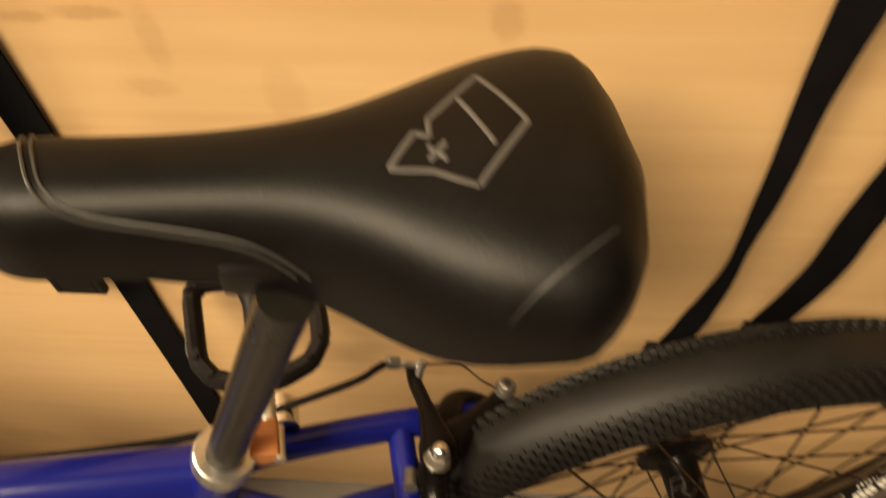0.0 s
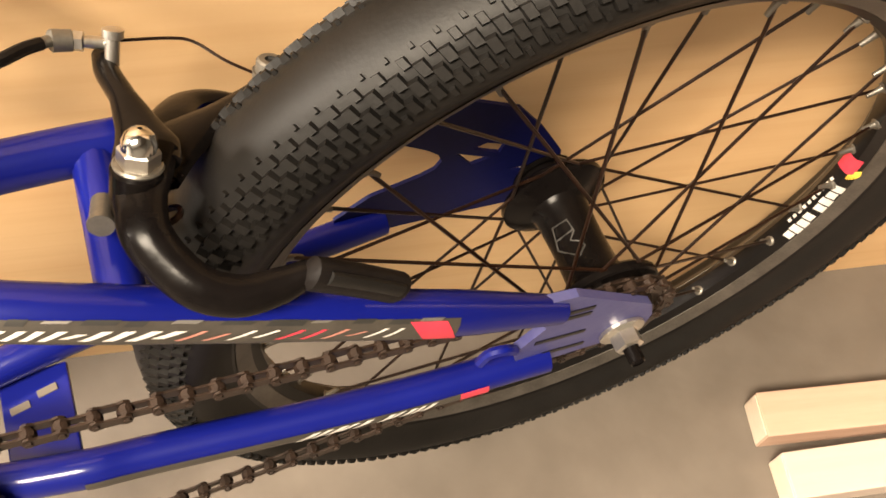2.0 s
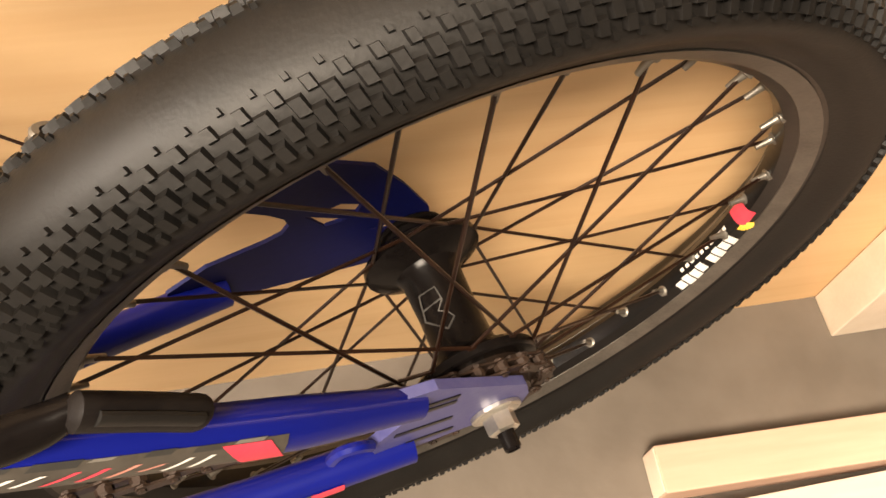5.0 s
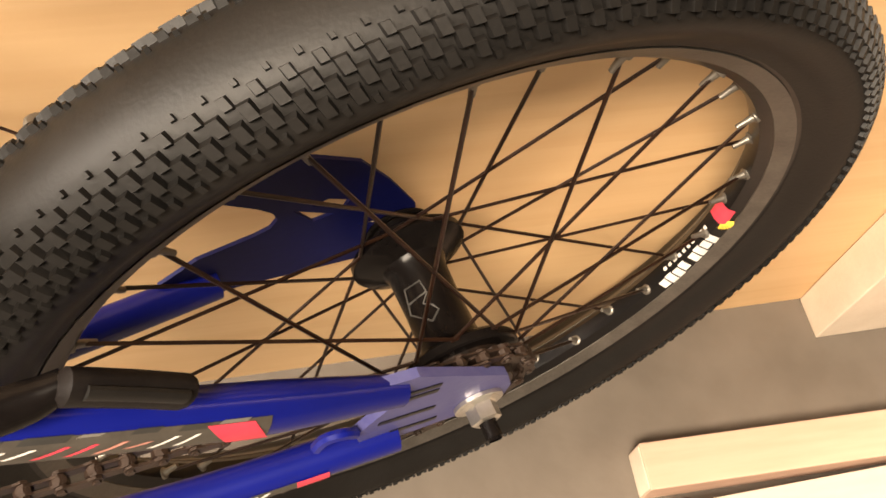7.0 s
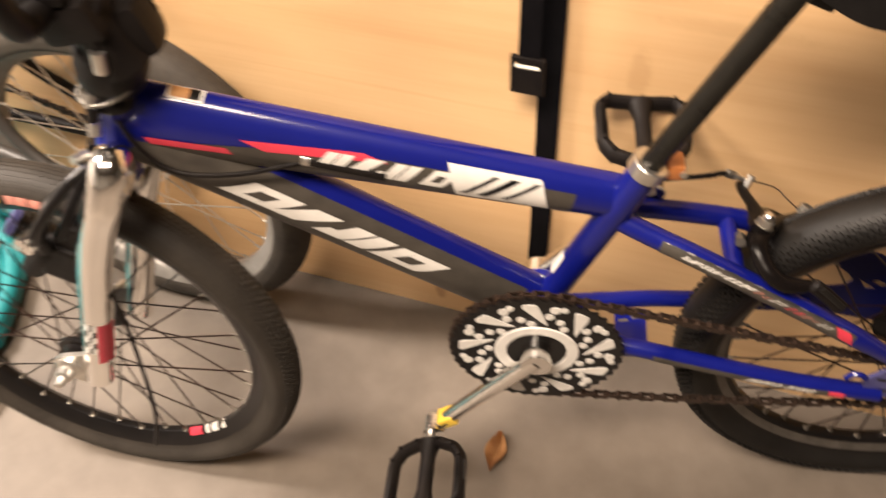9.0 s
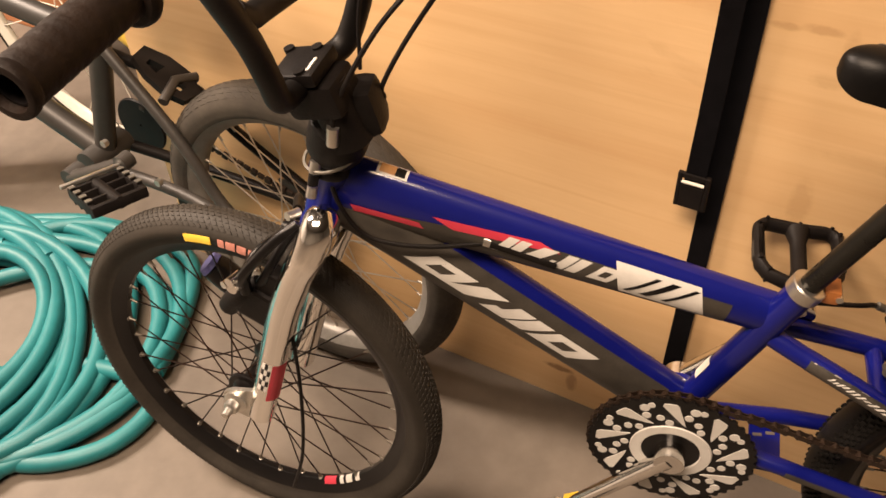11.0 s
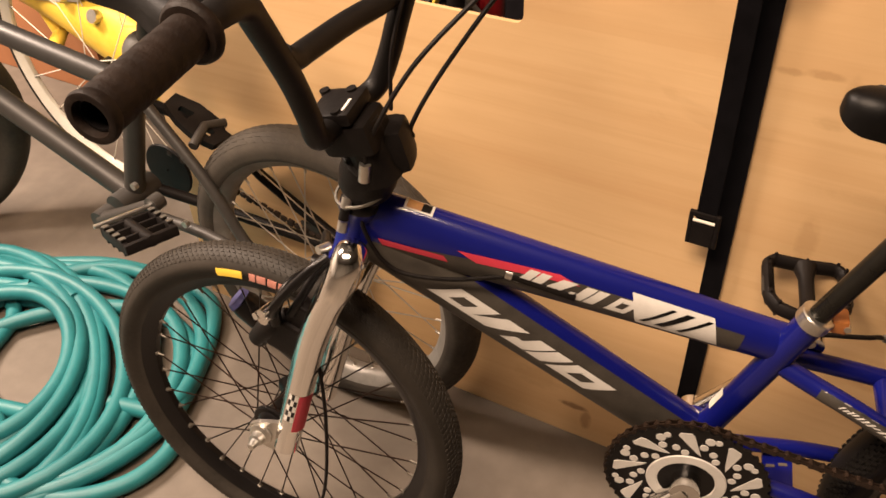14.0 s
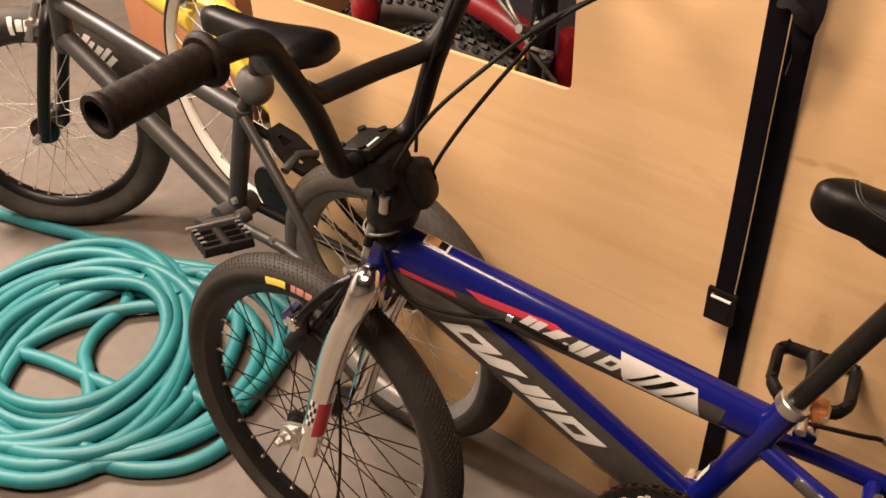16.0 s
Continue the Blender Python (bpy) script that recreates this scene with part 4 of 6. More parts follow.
part("bolt_recess", turned(CB, AX, [(0.0061, 0.0032), (0.0048, 0.0030), (0.0048, 0.0002)], 6), GREY_PAINT, caliper)
part("adjuster_bolt", turned(V(-0.2042, 0.0605, 0.4245), V(0.005, 0.0066, 0.0106), [(0.0, 0.0002), (0.0, 0.0029), (0.0105, 0.0029), (0.0110, 0.0042), (0.0142, 0.0042), (0.0150, 0.0030), (0.0150, 0.0002)], 14), SILVER, caliper)
bm = bmesh.new()
cyl(bm, V(-0.2040, 0.0682, 0.4292), V(-0.2115, 0.0693, 0.4318), 0.0026, 10)
cyl(bm, V(-0.2115, 0.0693, 0.4318), V(-0.2150, 0.0703, 0.4326), 0.0042, 6)
part("cable_adjuster", bm, SILVER, caliper, "silver barrel adjuster")
bm = tube([V(-0.2150, 0.0704, 0.4326), V(-0.2156, 0.0704, 0.4328), V(-0.2224, 0.0704, 0.4354), V(-0.2230, 0.0703, 0.4357), V(-0.2232, 0.0702, 0.4358), V(-0.2264, 0.0680, 0.4376)], [0.0036, 0.0044, 0.0046, 0.0040, 0.0024, 0.0024], 18)
part("adjuster_barrel", bm, NIPPLE, caliper, "dull brownish knurled barrel")
part("brake_wire", tube(smooth_line([V(-0.2010, 0.0675, 0.4300), V(-0.1803, 0.0672, 0.4240), V(-0.1709, 0.0645, 0.4210), V(-0.1611, 0.0550, 0.4160), V(-0.1500, 0.0490, 0.4090)], 6), 0.0007, 6), BRONZE, caliper)
part("cable_housing", tube(smooth_line([V(-0.2260, 0.0683, 0.4374), V(-0.2320, 0.0640, 0.4410), V(-0.2440, 0.0560, 0.4455), V(-0.28, 0.046, 0.450), V(-0.34, 0.032, 0.456), V(-0.40, 0.026, 0.47), V(-0.52, 0.026, 0.488)], 8), 0.0027, 8), BLACK_PLASTIC, bike)
pad = smooth_line([V(-0.158, -0.0545, 0.422), V(-0.150, -0.0555, 0.416), V(-0.138, -0.0565, 0.405), V(-0.1285, -0.0575, 0.396), V(-0.125, -0.0575, 0.392)], 5)
bm = tube(pad, [(0.0035, 0.004)] + [(0.0058, 0.008)] * (len(pad) - 4) + [(0.0055, 0.0075), (0.0045, 0.006), (0.002, 0.003)], 14)
part("brake_pad", bm, BLACK_PLASTIC, caliper, "black rubber brake pad holder")
bm = tube([p + V(0.001, -0.004, 0.0045) for p in pad[4:-3]], [(0.0022, 0.0035)] * (len(pad) - 7), 10)
part("pad_slot", bm, RUBBER, caliper)
for c, rx in ((V(-0.193, -0.007, 0.432), 35), (V(-0.1975, -0.0215, 0.432), 60)):
    part("brake_spring", lathe([(0.0043, -0.0009), (0.0060, -0.0009), (0.0060, 0.0009), (0.0043, 0.0009)], 20), BRONZE, caliper, m=Matrix.Translation(c) @ pose(0, 0, 0, rx, 0, 20))
bm = bmesh.new()
cyl(bm, V(-0.2180, -0.0060, 0.430), V(-0.2195, -0.0175, 0.434), 0.0042, 16)
cyl(bm, V(-0.2195, -0.0175, 0.434), V(-0.2197, -0.0190, 0.4345), 0.0048, 16)
part("bridge_bolt", bm, NIPPLE, caliper)
# ---- steering: fork, front wheel, stem and bars, turned towards the wall ----
AXIS = (HEAD_T - HEAD_B).normalized()
F_WHEEL = pose(-0.9094, -0.038, 0.2505, -4.7, 0, -6.3)
NEAR, AHEAD = V(-0.11, -0.994, 0), V(-0.994, 0.11, 0)          # across and along the turned front


def at_front(f, side, up):
    """A place by the front wheel: metres ahead of, beside (+ near) and above its axle."""
    return F_WHEEL @ V(-f, -side, up)


CROWN = HEAD_B - AXIS * 0.012
fork = part("fork", tube([CROWN + AXIS * 0.008, CROWN - AXIS * 0.004, CROWN - AXIS * 0.02], [0.0225, 0.022, 0.019], 24), FORK_CHROME, bike, "chrome fork with red and white print")
for s in (-1, 1):
    top = CROWN - AXIS * 0.004 + NEAR * s * 0.010
    line = [(-0.1385, 0.034, 0.300), (-0.131, 0.049, 0.272), (-0.112, 0.050, 0.235), (-0.0895, 0.050, 0.180), (-0.070, 0.050, 0.116), (-0.049, 0.050, 0.045), (-0.033, 0.050, -0.010)]
    pts = smooth_line([top] + [at_front(q[0], s * q[1], q[2]) for q in line], 8)
    n = len(pts)
    part("fork_leg", tube(pts, [0.0185] * 16 + [0.0185 - 0.0030 * i / (n - 17) for i in range(n - 16)], 20), FORK_CHROME, fork)
    local = [(0.016, 0.010), (0.004, 0.018), (-0.044, 0.034), (-0.036, -0.020), (-0.012, -0.024), (0.010, -0.020), (0.018, -0.006)]
    bm = plate([(-f, z) for f, z in local], 0.006, "y", -s * 0.050)
    bmesh.ops.transform(bm, matrix=F_WHEEL, verts=bm.verts)
    part("fork_end", bm, SILVER, fork, smooth=False)
    q = -s
    bm = lathe([(0.005, q * 0.053), (0.0155, q * 0.053), (0.0155, q * 0.056), (0.0125, q * 0.058), (0.0095, q * 0.0585), (0.0090, q * 0.067), (0.006, q * 0.069), (0.0045, q * 0.079), (0.001, q * 0.079)], 12, closed=False, m=F_WHEEL)
    part("axle_nut", bm, SILVER, fork)
    if s > 0:
        prints = [(RED, 0.0, 1.0, -66, 2, "red print")]
        for r in range(5):
            for c in range(3):
                prints.append(((WHITE, BLACK_PAINT)[(r + c) % 2], 0.30 + r * 0.14, 0.44 + r * 0.14, 6 + c * 13, 19 + c * 13, "chequer print"))
        for mat, t0, t1, lo, hi, lab in prints:
            bm, grid = bmesh.new(), []
            for i in range(4):
                at = 49.0 - (t0 + (t1 - t0) * i / 3) * 7.5
                k = int(at)
                here, ax = pts[k].lerp(pts[k + 1], at - k), (pts[k - 1] - pts[k + 2]).normalized()
                e1 = NEAR + V(0.5, 0, 0)
                e1 = (e1 - ax * e1.dot(ax)).normalized()
                e2 = e1.cross(ax)
                grid.append([bm.verts.new(here + (e1 * math.cos(radians(w)) + e2 * math.sin(radians(w))) * 0.0169) for w in np.linspace(lo, hi, 9)])
            for r0, r1 in zip(grid, grid[1:]):
                for k in range(8):
                    bm.faces.new((r0[k], r0[k + 1], r1[k + 1], r1[k]))
            part("fork_print", bm, mat, fork, lab)

rows = [(radians(p), (i % 2) * 0.5, 1.0) for i, p in enumerate(range(-48, 49, 12))]
front_tread = tread(rows, 0.223, 0.025, 0.0245, 190, (0.0056, 0.0040), 0.0009, skew=0.5, mat=RUBBER_WALL)
front = wheel(bike, "front_wheel", F_WHEEL, 0.248, 0.025, 0.0245, BLACK_PAINT, BRONZE, front_tread, RUBBER_WALL,
              "black rim with dark spokes and silver nipples", nip_mat=NIPPLE, hub_half=0.03, flange=0.024, hub_r=0.013, turn=0.03)
RIM_F = (0.2125, 0.62 * 0.0245)
for a0, a1, mat, lab in ((-66, -60, RED, "red printed spot"), (-58, -56, WHITE, "white print"), (-54.5, -51, WHITE, "white print"), (-49, -46.5, WHITE, "white print")):
    rim_band(radians(a0), radians(a1), -0.0085, 0.0, *RIM_F, mat, front, "rim_print", lab)
for a0, a1, mat, lab in ((93, 102, YELLOW, "yellow tyre print"), (88.5, 90.5, RED_FADED, "faded red tyre print"), (85, 88, RED_FADED, "faded red tyre print"), (81.5, 84.4, RED_FADED, "faded red tyre print"), (78.5, 80.8, RED_FADED, "faded red tyre print")):
    prof = [torus_point(0, radians(p), 0.223, 0.0254, 0.0249) for p in (-96, -88, -81, -74)]
    prof2 = [torus_point(0, radians(p), 0.223, 0.0246, 0.0241) for p in (-74, -81, -88, -96)]
    bm = lathe([(p.x, p.y) for p in prof + prof2], 8, start=radians(a0), end=radians(a1))
    part("tyre_print", bm, mat, front, lab)

# front brake
fb = part("front_brake", tube([CROWN + AHEAD * 0.015 - AXIS * 0.01, CROWN + AHEAD * 0.042 - AXIS * 0.006], 0.010, 16), BLACK_PAINT, bike, "black front brake with silver nuts")
flat_arm([V(-0.800, -0.062, 0.545), V(-0.815, -0.075, 0.535), V(-0.838, -0.088, 0.512), V(-0.858, -0.094, 0.486), V(-0.866, -0.085, 0.462)], [0.0045, 0.006, 0.0065, 0.0065, 0.006], 0.005, "brake_arm", fb)
flat_arm([V(-0.83, -0.03, 0.50), V(-0.850, -0.065, 0.497), V(-0.860, -0.085, 0.478), V(-0.862, -0.085, 0.455)], [0.0075, 0.0075, 0.0075, 0.007], 0.005, "brake_arm", fb)
flat_arm([V(-0.832, 0.0, 0.50), V(-0.845, 0.03, 0.49), V(-0.858, 0.045, 0.46)], [0.010, 0.009, 0.008], 0.006, "brake_arm", fb)
bm = bmesh.new()
for a, b2, r in ((V(-0.862, -0.090, 0.486), V(-0.866, -0.106, 0.488), 0.0055), (V(-0.873, -0.088, 0.474), V(-0.878, -0.100, 0.476), 0.0045), (V(-0.868, -0.085, 0.470), V(-0.871, -0.098, 0.472), 0.008)):
    cyl(bm, a, b2, r, 10)
part("brake_nut", bm, CHROME, fb)
bm = tube([V(-0.852, -0.070, 0.456), V(-0.868, -0.072, 0.442), V(-0.888, -0.070, 0.424), V(-0.902, -0.068, 0.406), V(-0.905, -0.068, 0.402)], [(0.008, 0.011), (0.011, 0.014), (0.012, 0.014), (0.011, 0.012), (0.006, 0.007)], 14)
part("brake_pad", bm, BLACK_PLASTIC, fb, "black brake pad holder")
bm = bmesh.new()
box(bm, (0.040, 0.022, 0.052), Matrix.Translation((-0.858, -0.072, 0.428)) @ pose(0, 0, 0, 0, 24, -6), 0.005)
box(bm, (0.026, 0.020, 0.040), Matrix.Translation((-0.838, -0.070, 0.462)) @ pose(0, 0, 0, 0, 30, -6), 0.004)
part("brake_block", bm, BLACK_PLASTIC, fb, "black brake block", smooth=False)
flat_arm([V(-0.806, -0.050, 0.530), V(-0.819, -0.060, 0.514), V(-0.834, -0.074, 0.488), V(-0.846, -0.080, 0.468)], [0.006, 0.006, 0.006, 0.006], 0.005, "brake_arm", fb)
peg = part("peg", tube([V(-0.972, 0.016, 0.372), V(-0.966, 0.017, 0.366), V(-0.905, 0.022, 0.294)], [0.0165, 0.0185, 0.0185], 24), BLACK_PAINT, bike, "dark tube with a blue end")
part("peg_end", tube([V(-0.973, 0.016, 0.373), V(-0.978, 0.0155, 0.378)], [0.0170, 0.0145], 24), BLUE_DULL, peg, "dull blue end")
bm = bmesh.new()
cyl(bm, V(-0.805, -0.045, 0.545), V(-0.812, -0.058, 0.548), 0.005, 10)
part("cable_bolt", bm, SILVER, fb)

# stem, bars, grips
TURN = Matrix.Rotation(radians(-6.3), 4, "Z")
STEM_C = V(-0.757, -0.036, 0.690)
bm = tube([HEAD_T + AXIS * 0.0, HEAD_T + AXIS * 0.006, HEAD_T + AXIS * 0.010, HEAD_T + AXIS * 0.03], [0.0215, 0.0205, 0.0165, 0.0165], 24)
part("headset", bm, BLACK_PAINT, bike)
SM = Matrix.Translation(STEM_C) @ TURN @ pose(0, 0, 0, 6, -14, 0)
bm = tube([SM @ V(0, 0, -0.055), SM @ V(0, 0, -0.04), SM @ V(0, 0, 0.012)], [0.024, 0.021, 0.021], 24)
box(bm, (0.056, 0.046, 0.036), SM @ pose(-0.008, 0, 0.0), 0.008)
box(bm, (0.046, 0.048, 0.014), SM @ pose(-0.014, 0, 0.026), 0.004)
for x in (-0.036, -0.006):
    for y in (-0.018, 0.018):
        cyl(bm, SM @ V(x, y, 0.030), SM @ V(x, y, 0.0352), 0.0052, 12)
stem = part("stem", bm, BLACK_PLASTIC, bike, "black top-load stem with bolts")
bm = bmesh.new()
box(bm, (0.003, 0.018, 0.0012), SM @ pose(0.0015, -0.008, 0.0336, 0, 0, 0))
part("stem_print", bm, WHITE, stem, "white dash", smooth=False)
# cable rotor under the stem
RM = Matrix.Translation(HEAD_T + AXIS * 0.022) @ pose(0, 0, 0, 90 + 6, -14, 0)
part("rotor_plate", lathe([(0.0295, -0.0011), (0.0320, -0.0011), (0.0320, 0.0011), (0.0295, 0.0011)], 32, m=RM), NIPPLE, bike, "silver cable rotor ring")
bm = tube([V(-0.768, -0.024, 0.608), V(-0.765, -0.024, 0.616), V(-0.760, -0.025, 0.630), V(-0.753, -0.026, 0.648), V(-0.750, -0.027, 0.656)], [0.023, 0.028, 0.030, 0.030, 0.022], 28)
part("rotor_cup", bm, BLACK_PLASTIC, bike)
bm = bmesh.new()
box(bm, (0.046, 0.040, 0.052), Matrix.Translation((-0.7375, -0.018, 0.664)) @ TURN @ pose(0, 0, 0, 4, -12, 12), 0.012)
part("rotor_body", bm, BLACK_PLASTIC, bike, "black cable rotor")
BAR = V(-0.775, -0.037, 0.703)


def at_bar(f, side, up):
    return BAR + AHEAD * f + NEAR * side + V(0, 0, up)


bar_bm = bmesh.new()
sideways = []
NEAR_BAR = ((0, 0, 0), (0, 0.034, 0), (-0.004, 0.054, 0.010), (-0.008, 0.068, 0.040), (-0.008, 0.085, 0.085), (-0.014, 0.125, 0.152), (-0.020, 0.146, 0.176), (-0.024, 0.175, 0.185), (-0.022, 0.205, 0.184), (-0.026, 0.308, 0.181))
FAR_BAR = ((0, 0, 0), (-0.004, -0.034, 0), (-0.014, -0.052, 0.010), (-0.024, -0.062, 0.040), (-0.036, -0.070, 0.085), (-0.050, -0.105, 0.152), (-0.058, -0.126, 0.176), (-0.066, -0.155, 0.185), (-0.075, -0.185, 0.184), (-0.105, -0.286, 0.181))
for line in (NEAR_BAR, FAR_BAR):
    pts = smooth_line([at_bar(*q) for q in line], 8)
    sweep(bar_bm, pts[:-3], 0.0112, 16)
    sideways.append(pts)
cross = smooth_line([at_bar(*q) for q in ((-0.009, 0.096, 0.112), (-0.008, 0.078, 0.099), (-0.008, 0.055, 0.096), (-0.016, 0.0, 0.096), (-0.028, -0.045, 0.097), (-0.036, -0.066, 0.102), (-0.044, -0.090, 0.125))], 8)
sweep(bar_bm, cross, 0.0105, 14)
part("handlebar", bar_bm, BLACK_MATT, bike, "black high-rise handlebar with a cross bar")
for pts in sideways:
    a, b2 = pts[-9], pts[-1]
    d = (b2 - a).normalized()
    n = 44
    line = [a.lerp(b2, i / n) for i in range(n + 1)]
    rad = [0.0158 - 0.0005 * (i % 5 == 2) for i in range(n + 1)]
    grip = part("grip", sweep(bmesh.new(), line, rad, 26, caps=False), GRIP, bike, "worn black-brown rubber grip with a flange and open end")
    part("flange", turned(a, d, [(0.006, 0.0155), (0.0055, 0.0200), (0.003, 0.0222), (-0.001, 0.0230), (-0.003, 0.0220), (-0.0035, 0.0115), (-0.001, 0.011)], 30), GRIP, grip)
    part("end_ring", turned(b2, d, [(-0.007, 0.0155), (-0.004, 0.0168), (0.0, 0.0174), (0.002, 0.0168), (0.0026, 0.0158), (0.0022, 0.0122), (0.0005, 0.0118), (-0.03, 0.0112)], 28), GRIP, grip)
    part("bar_end", turned(b2, d, [(-0.034, 0.0112), (-0.003, 0.0112), (-0.003, 0.0098), (-0.034, 0.0098), (-0.034, 0.0002)], 20), BLACK_PAINT, grip)

# cables at the head
STOP = V(-0.750, -0.055, 0.661)
for pts, r in (([STOP, V(-0.743, -0.052, 0.69), V(-0.707, -0.028, 0.754), V(-0.660, 0.012, 0.803), V(-0.618, 0.060, 0.838), V(-0.56, 0.10, 0.87), V(-0.50, 0.12, 0.92), V(-0.49, 0.10, 1.0)], 0.0024),
               ([V(-0.717, -0.005, 0.668), V(-0.717, -0.005, 0.683), V(-0.693, 0.012, 0.728), V(-0.648, 0.040, 0.794), V(-0.612, 0.064, 0.838), V(-0.555, 0.10, 0.873), V(-0.495, 0.12, 0.92), V(-0.485, 0.10, 1.0)], 0.0024),
               ([V(-0.735, -0.012, 0.70), V(-0.733, 0.0, 0.76), V(-0.715, 0.03, 0.84), V(-0.69, 0.06, 0.93), V(-0.70, 0.10, 1.0)], 0.0021),
               ([V(-0.772, -0.036, 0.612), V(-0.762, -0.040, 0.56), V(-0.735, -0.040, 0.522), V(-0.68, -0.038, 0.518), V(-0.615, -0.028, 0.527)], 0.0024)):
    part("cable_housing", tube(smooth_line(pts, 8), r, 8), BLACK_PLASTIC, bike)
part("cable_sleeve", tube([V(-0.63, 0.046, 0.829), V(-0.612, 0.063, 0.841)], 0.0052, 10), BLACK_PLASTIC, bike)
part("cable_housing", tube(smooth_line([V(-0.845, -0.03, 0.47), V(-0.825, -0.075, 0.42), V(-0.815, -0.10, 0.33), V(-0.83, -0.105, 0.20), V(-0.86, -0.10, 0.10)], 8), 0.0022, 8), BLACK_PLASTIC, bike)
bm = bmesh.new()
cyl(bm, STOP - V(0.002, 0, 0.016), STOP + V(0.001, 0, 0.004), 0.006, 12)
part("cable_stop", bm, SILVER, bike)
for k in range(3):
    bm = bmesh.new()
    cyl(bm, V(-0.776 - 0.004 * k, -0.046, 0.615 - 0.016 * k), V(-0.778 - 0.004 * k, -0.05, 0.604 - 0.016 * k), 0.0055, 10)
    part("cable_stop", bm, SILVER if k != 1 else BLACK_PAINT, bike)
bm = tube([V(-0.612, -0.026, 0.529), V(-0.545, -0.025, 0.512)], 0.006, 12)
part("cable_splitter", bm, BLACK_PLASTIC, bike, "black cable splitter under the top tube")
bm = tube([V(-0.618, -0.0262, 0.5305), V(-0.611, -0.026, 0.529)], 0.0068, 12)
part("splitter_collar", bm, SILVER, bike)


# ---- prints on the frame ----
def tube_print(a, b, ra, rb, t0, t1, low, high, mat, name, label="", lift=0.0007, slant=0.0, rise=(0, 0)):
    """A curved patch on the near side of an oval tube: along t0..t1, round low..high degrees (0: level, near side)."""
    bm = bmesh.new()
    d = (b - a)
    side = d.normalized().cross(V(0, 0, 1)).normalized()
    if side.y > 0:
        side = -side
    up = side.cross(d.normalized())
    if up.z < 0:
        up = -up
    rings = []
    for i in range(9):
        ring = []
        for k in range(9):
            ang = radians(low + (high - low) * k / 8 + (rise[0] + (rise[1] - rise[0]) * k / 8) * i / 8)
            t = t0 + (t1 - t0) * i / 8 + slant * (k / 8 - 0.5)
            sx, sy = ra[0] + (rb[0] - ra[0]) * t + lift, ra[1] + (rb[1] - ra[1]) * t + lift
            ring.append(bm.verts.new(a + d * t + side * sx * math.cos(ang) + up * sy * math.sin(ang)))
        rings.append(ring)
    for r0, r1 in zip(rings, rings[1:]):
        for k in range(8):
            bm.faces.new((r0[k], r0[k + 1], r1[k + 1], r1[k]))
    return part(name, bm, mat, bike, label)


TT = (TT_A, TT_B, (0.022, 0.0375), (0.019, 0.023))
DT = (DT_A, DT_B, (0.0225, 0.039), (0.022, 0.033))


def slanted(on, t0, t1, lo, hi, slant, label, mat=WHITE):
    return tube_print(*on, t0, t1, lo, hi, mat, "frame_decal", label, 0.001, slant)


def block(on, t0, t1, lo, hi, slant, kind):
    """A slanted printed block: open frame, bars or a zigzag."""
    w, h = (t1 - t0) * 0.31, (hi - lo) * 0.29
    if kind == "ring":
        slanted(on, t0, t0 + w, lo, hi, slant, "white slanted print")
        slanted(on, t1 - w, t1, lo, hi, slant, "white slanted print")
        slanted(on, t0 + w + slant * 0.36, t1 - w + slant * 0.36, hi - h, hi, slant * 0.27, "white slanted print")
        slanted(on, t0 + w - slant * 0.36, t1 - w - slant * 0.36, lo, lo + h, slant * 0.27, "white slanted print")
    elif kind == "bars":
        slanted(on, t0, t0 + w * 1.5, lo, hi, slant, "white slanted print")
        slanted(on, t1 - w * 1.5, t1, lo, hi, slant, "white slanted print")
    else:
        slanted(on, t0, t1 - w * 1.1, lo, hi, slant * 1.5, "white slanted print")
        slanted(on, t1 - w * 0.7, t1, lo, lo + h * 1.6, slant * 0.5, "white slanted print")


tube_print(*TT, 0.05, 0.47, -85, -14, DECAL, "frame_decal", "dark grey strip along the top tube", 0.0004, rise=(0, 40))
tube_print(*TT, 0.47, 0.90, -85, 26, DECAL, "frame_decal", "dark grey strip along the top tube", 0.0004)
tube_print(*TT, 0.05, 0.21, -22, -8, RED, "frame_decal", "red stripe", slant=-0.012, rise=(6, 4))
tube_print(*TT, 0.255, 0.495, 2, 16, RED, "frame_decal", "red stripe", slant=-0.05, rise=(18, 16))
for t0, t1, kd in ((0.378, 0.43, "bars"), (0.445, 0.498, "zig"), (0.512, 0.565, "bars"), (0.59, 0.638, "ring")):
    block(TT, t0 + 0.01, t1 + 0.01, -14, 24, 0.035 if kd == "zig" else 0.03, kd)
tube_print(*TT, 0.650, 0.84, -30, 44, WHITE, "frame_decal", "white panel", 0.001, slant=-0.03)
for t0, wd in ((0.70, 0.012), (0.735, 0.02), (0.785, 0.012)):
    tube_print(*TT, t0, t0 + wd, -18, 32, BLACK_PAINT, "frame_decal", "black slanted bar", 0.0014, slant=0.06)
tube_print(*DT, 0.05, 0.95, -88, 50, DECAL, "frame_decal", "dark grey strip along the down tube", 0.0004)
for t0, t1, kd in ((0.262, 0.375, "ring"), (0.385, 0.48, "zig"), (0.495, 0.595, "bars"), (0.61, 0.728, "ring")):
    block(DT, t0, t1, -16, 24, 0.062, kd)
tube_print(*TT, 0.085, 0.155, 66, 102, WHITE, "frame_decal", "small white-framed sticker", 0.0008)
tube_print(*TT, 0.091, 0.127, 70, 98, LEAF, "frame_decal", "brown sticker", 0.0012)
tube_print(*TT, 0.127, 0.149, 70, 98, BLACK_PAINT, "frame_decal", "dark sticker", 0.0012)
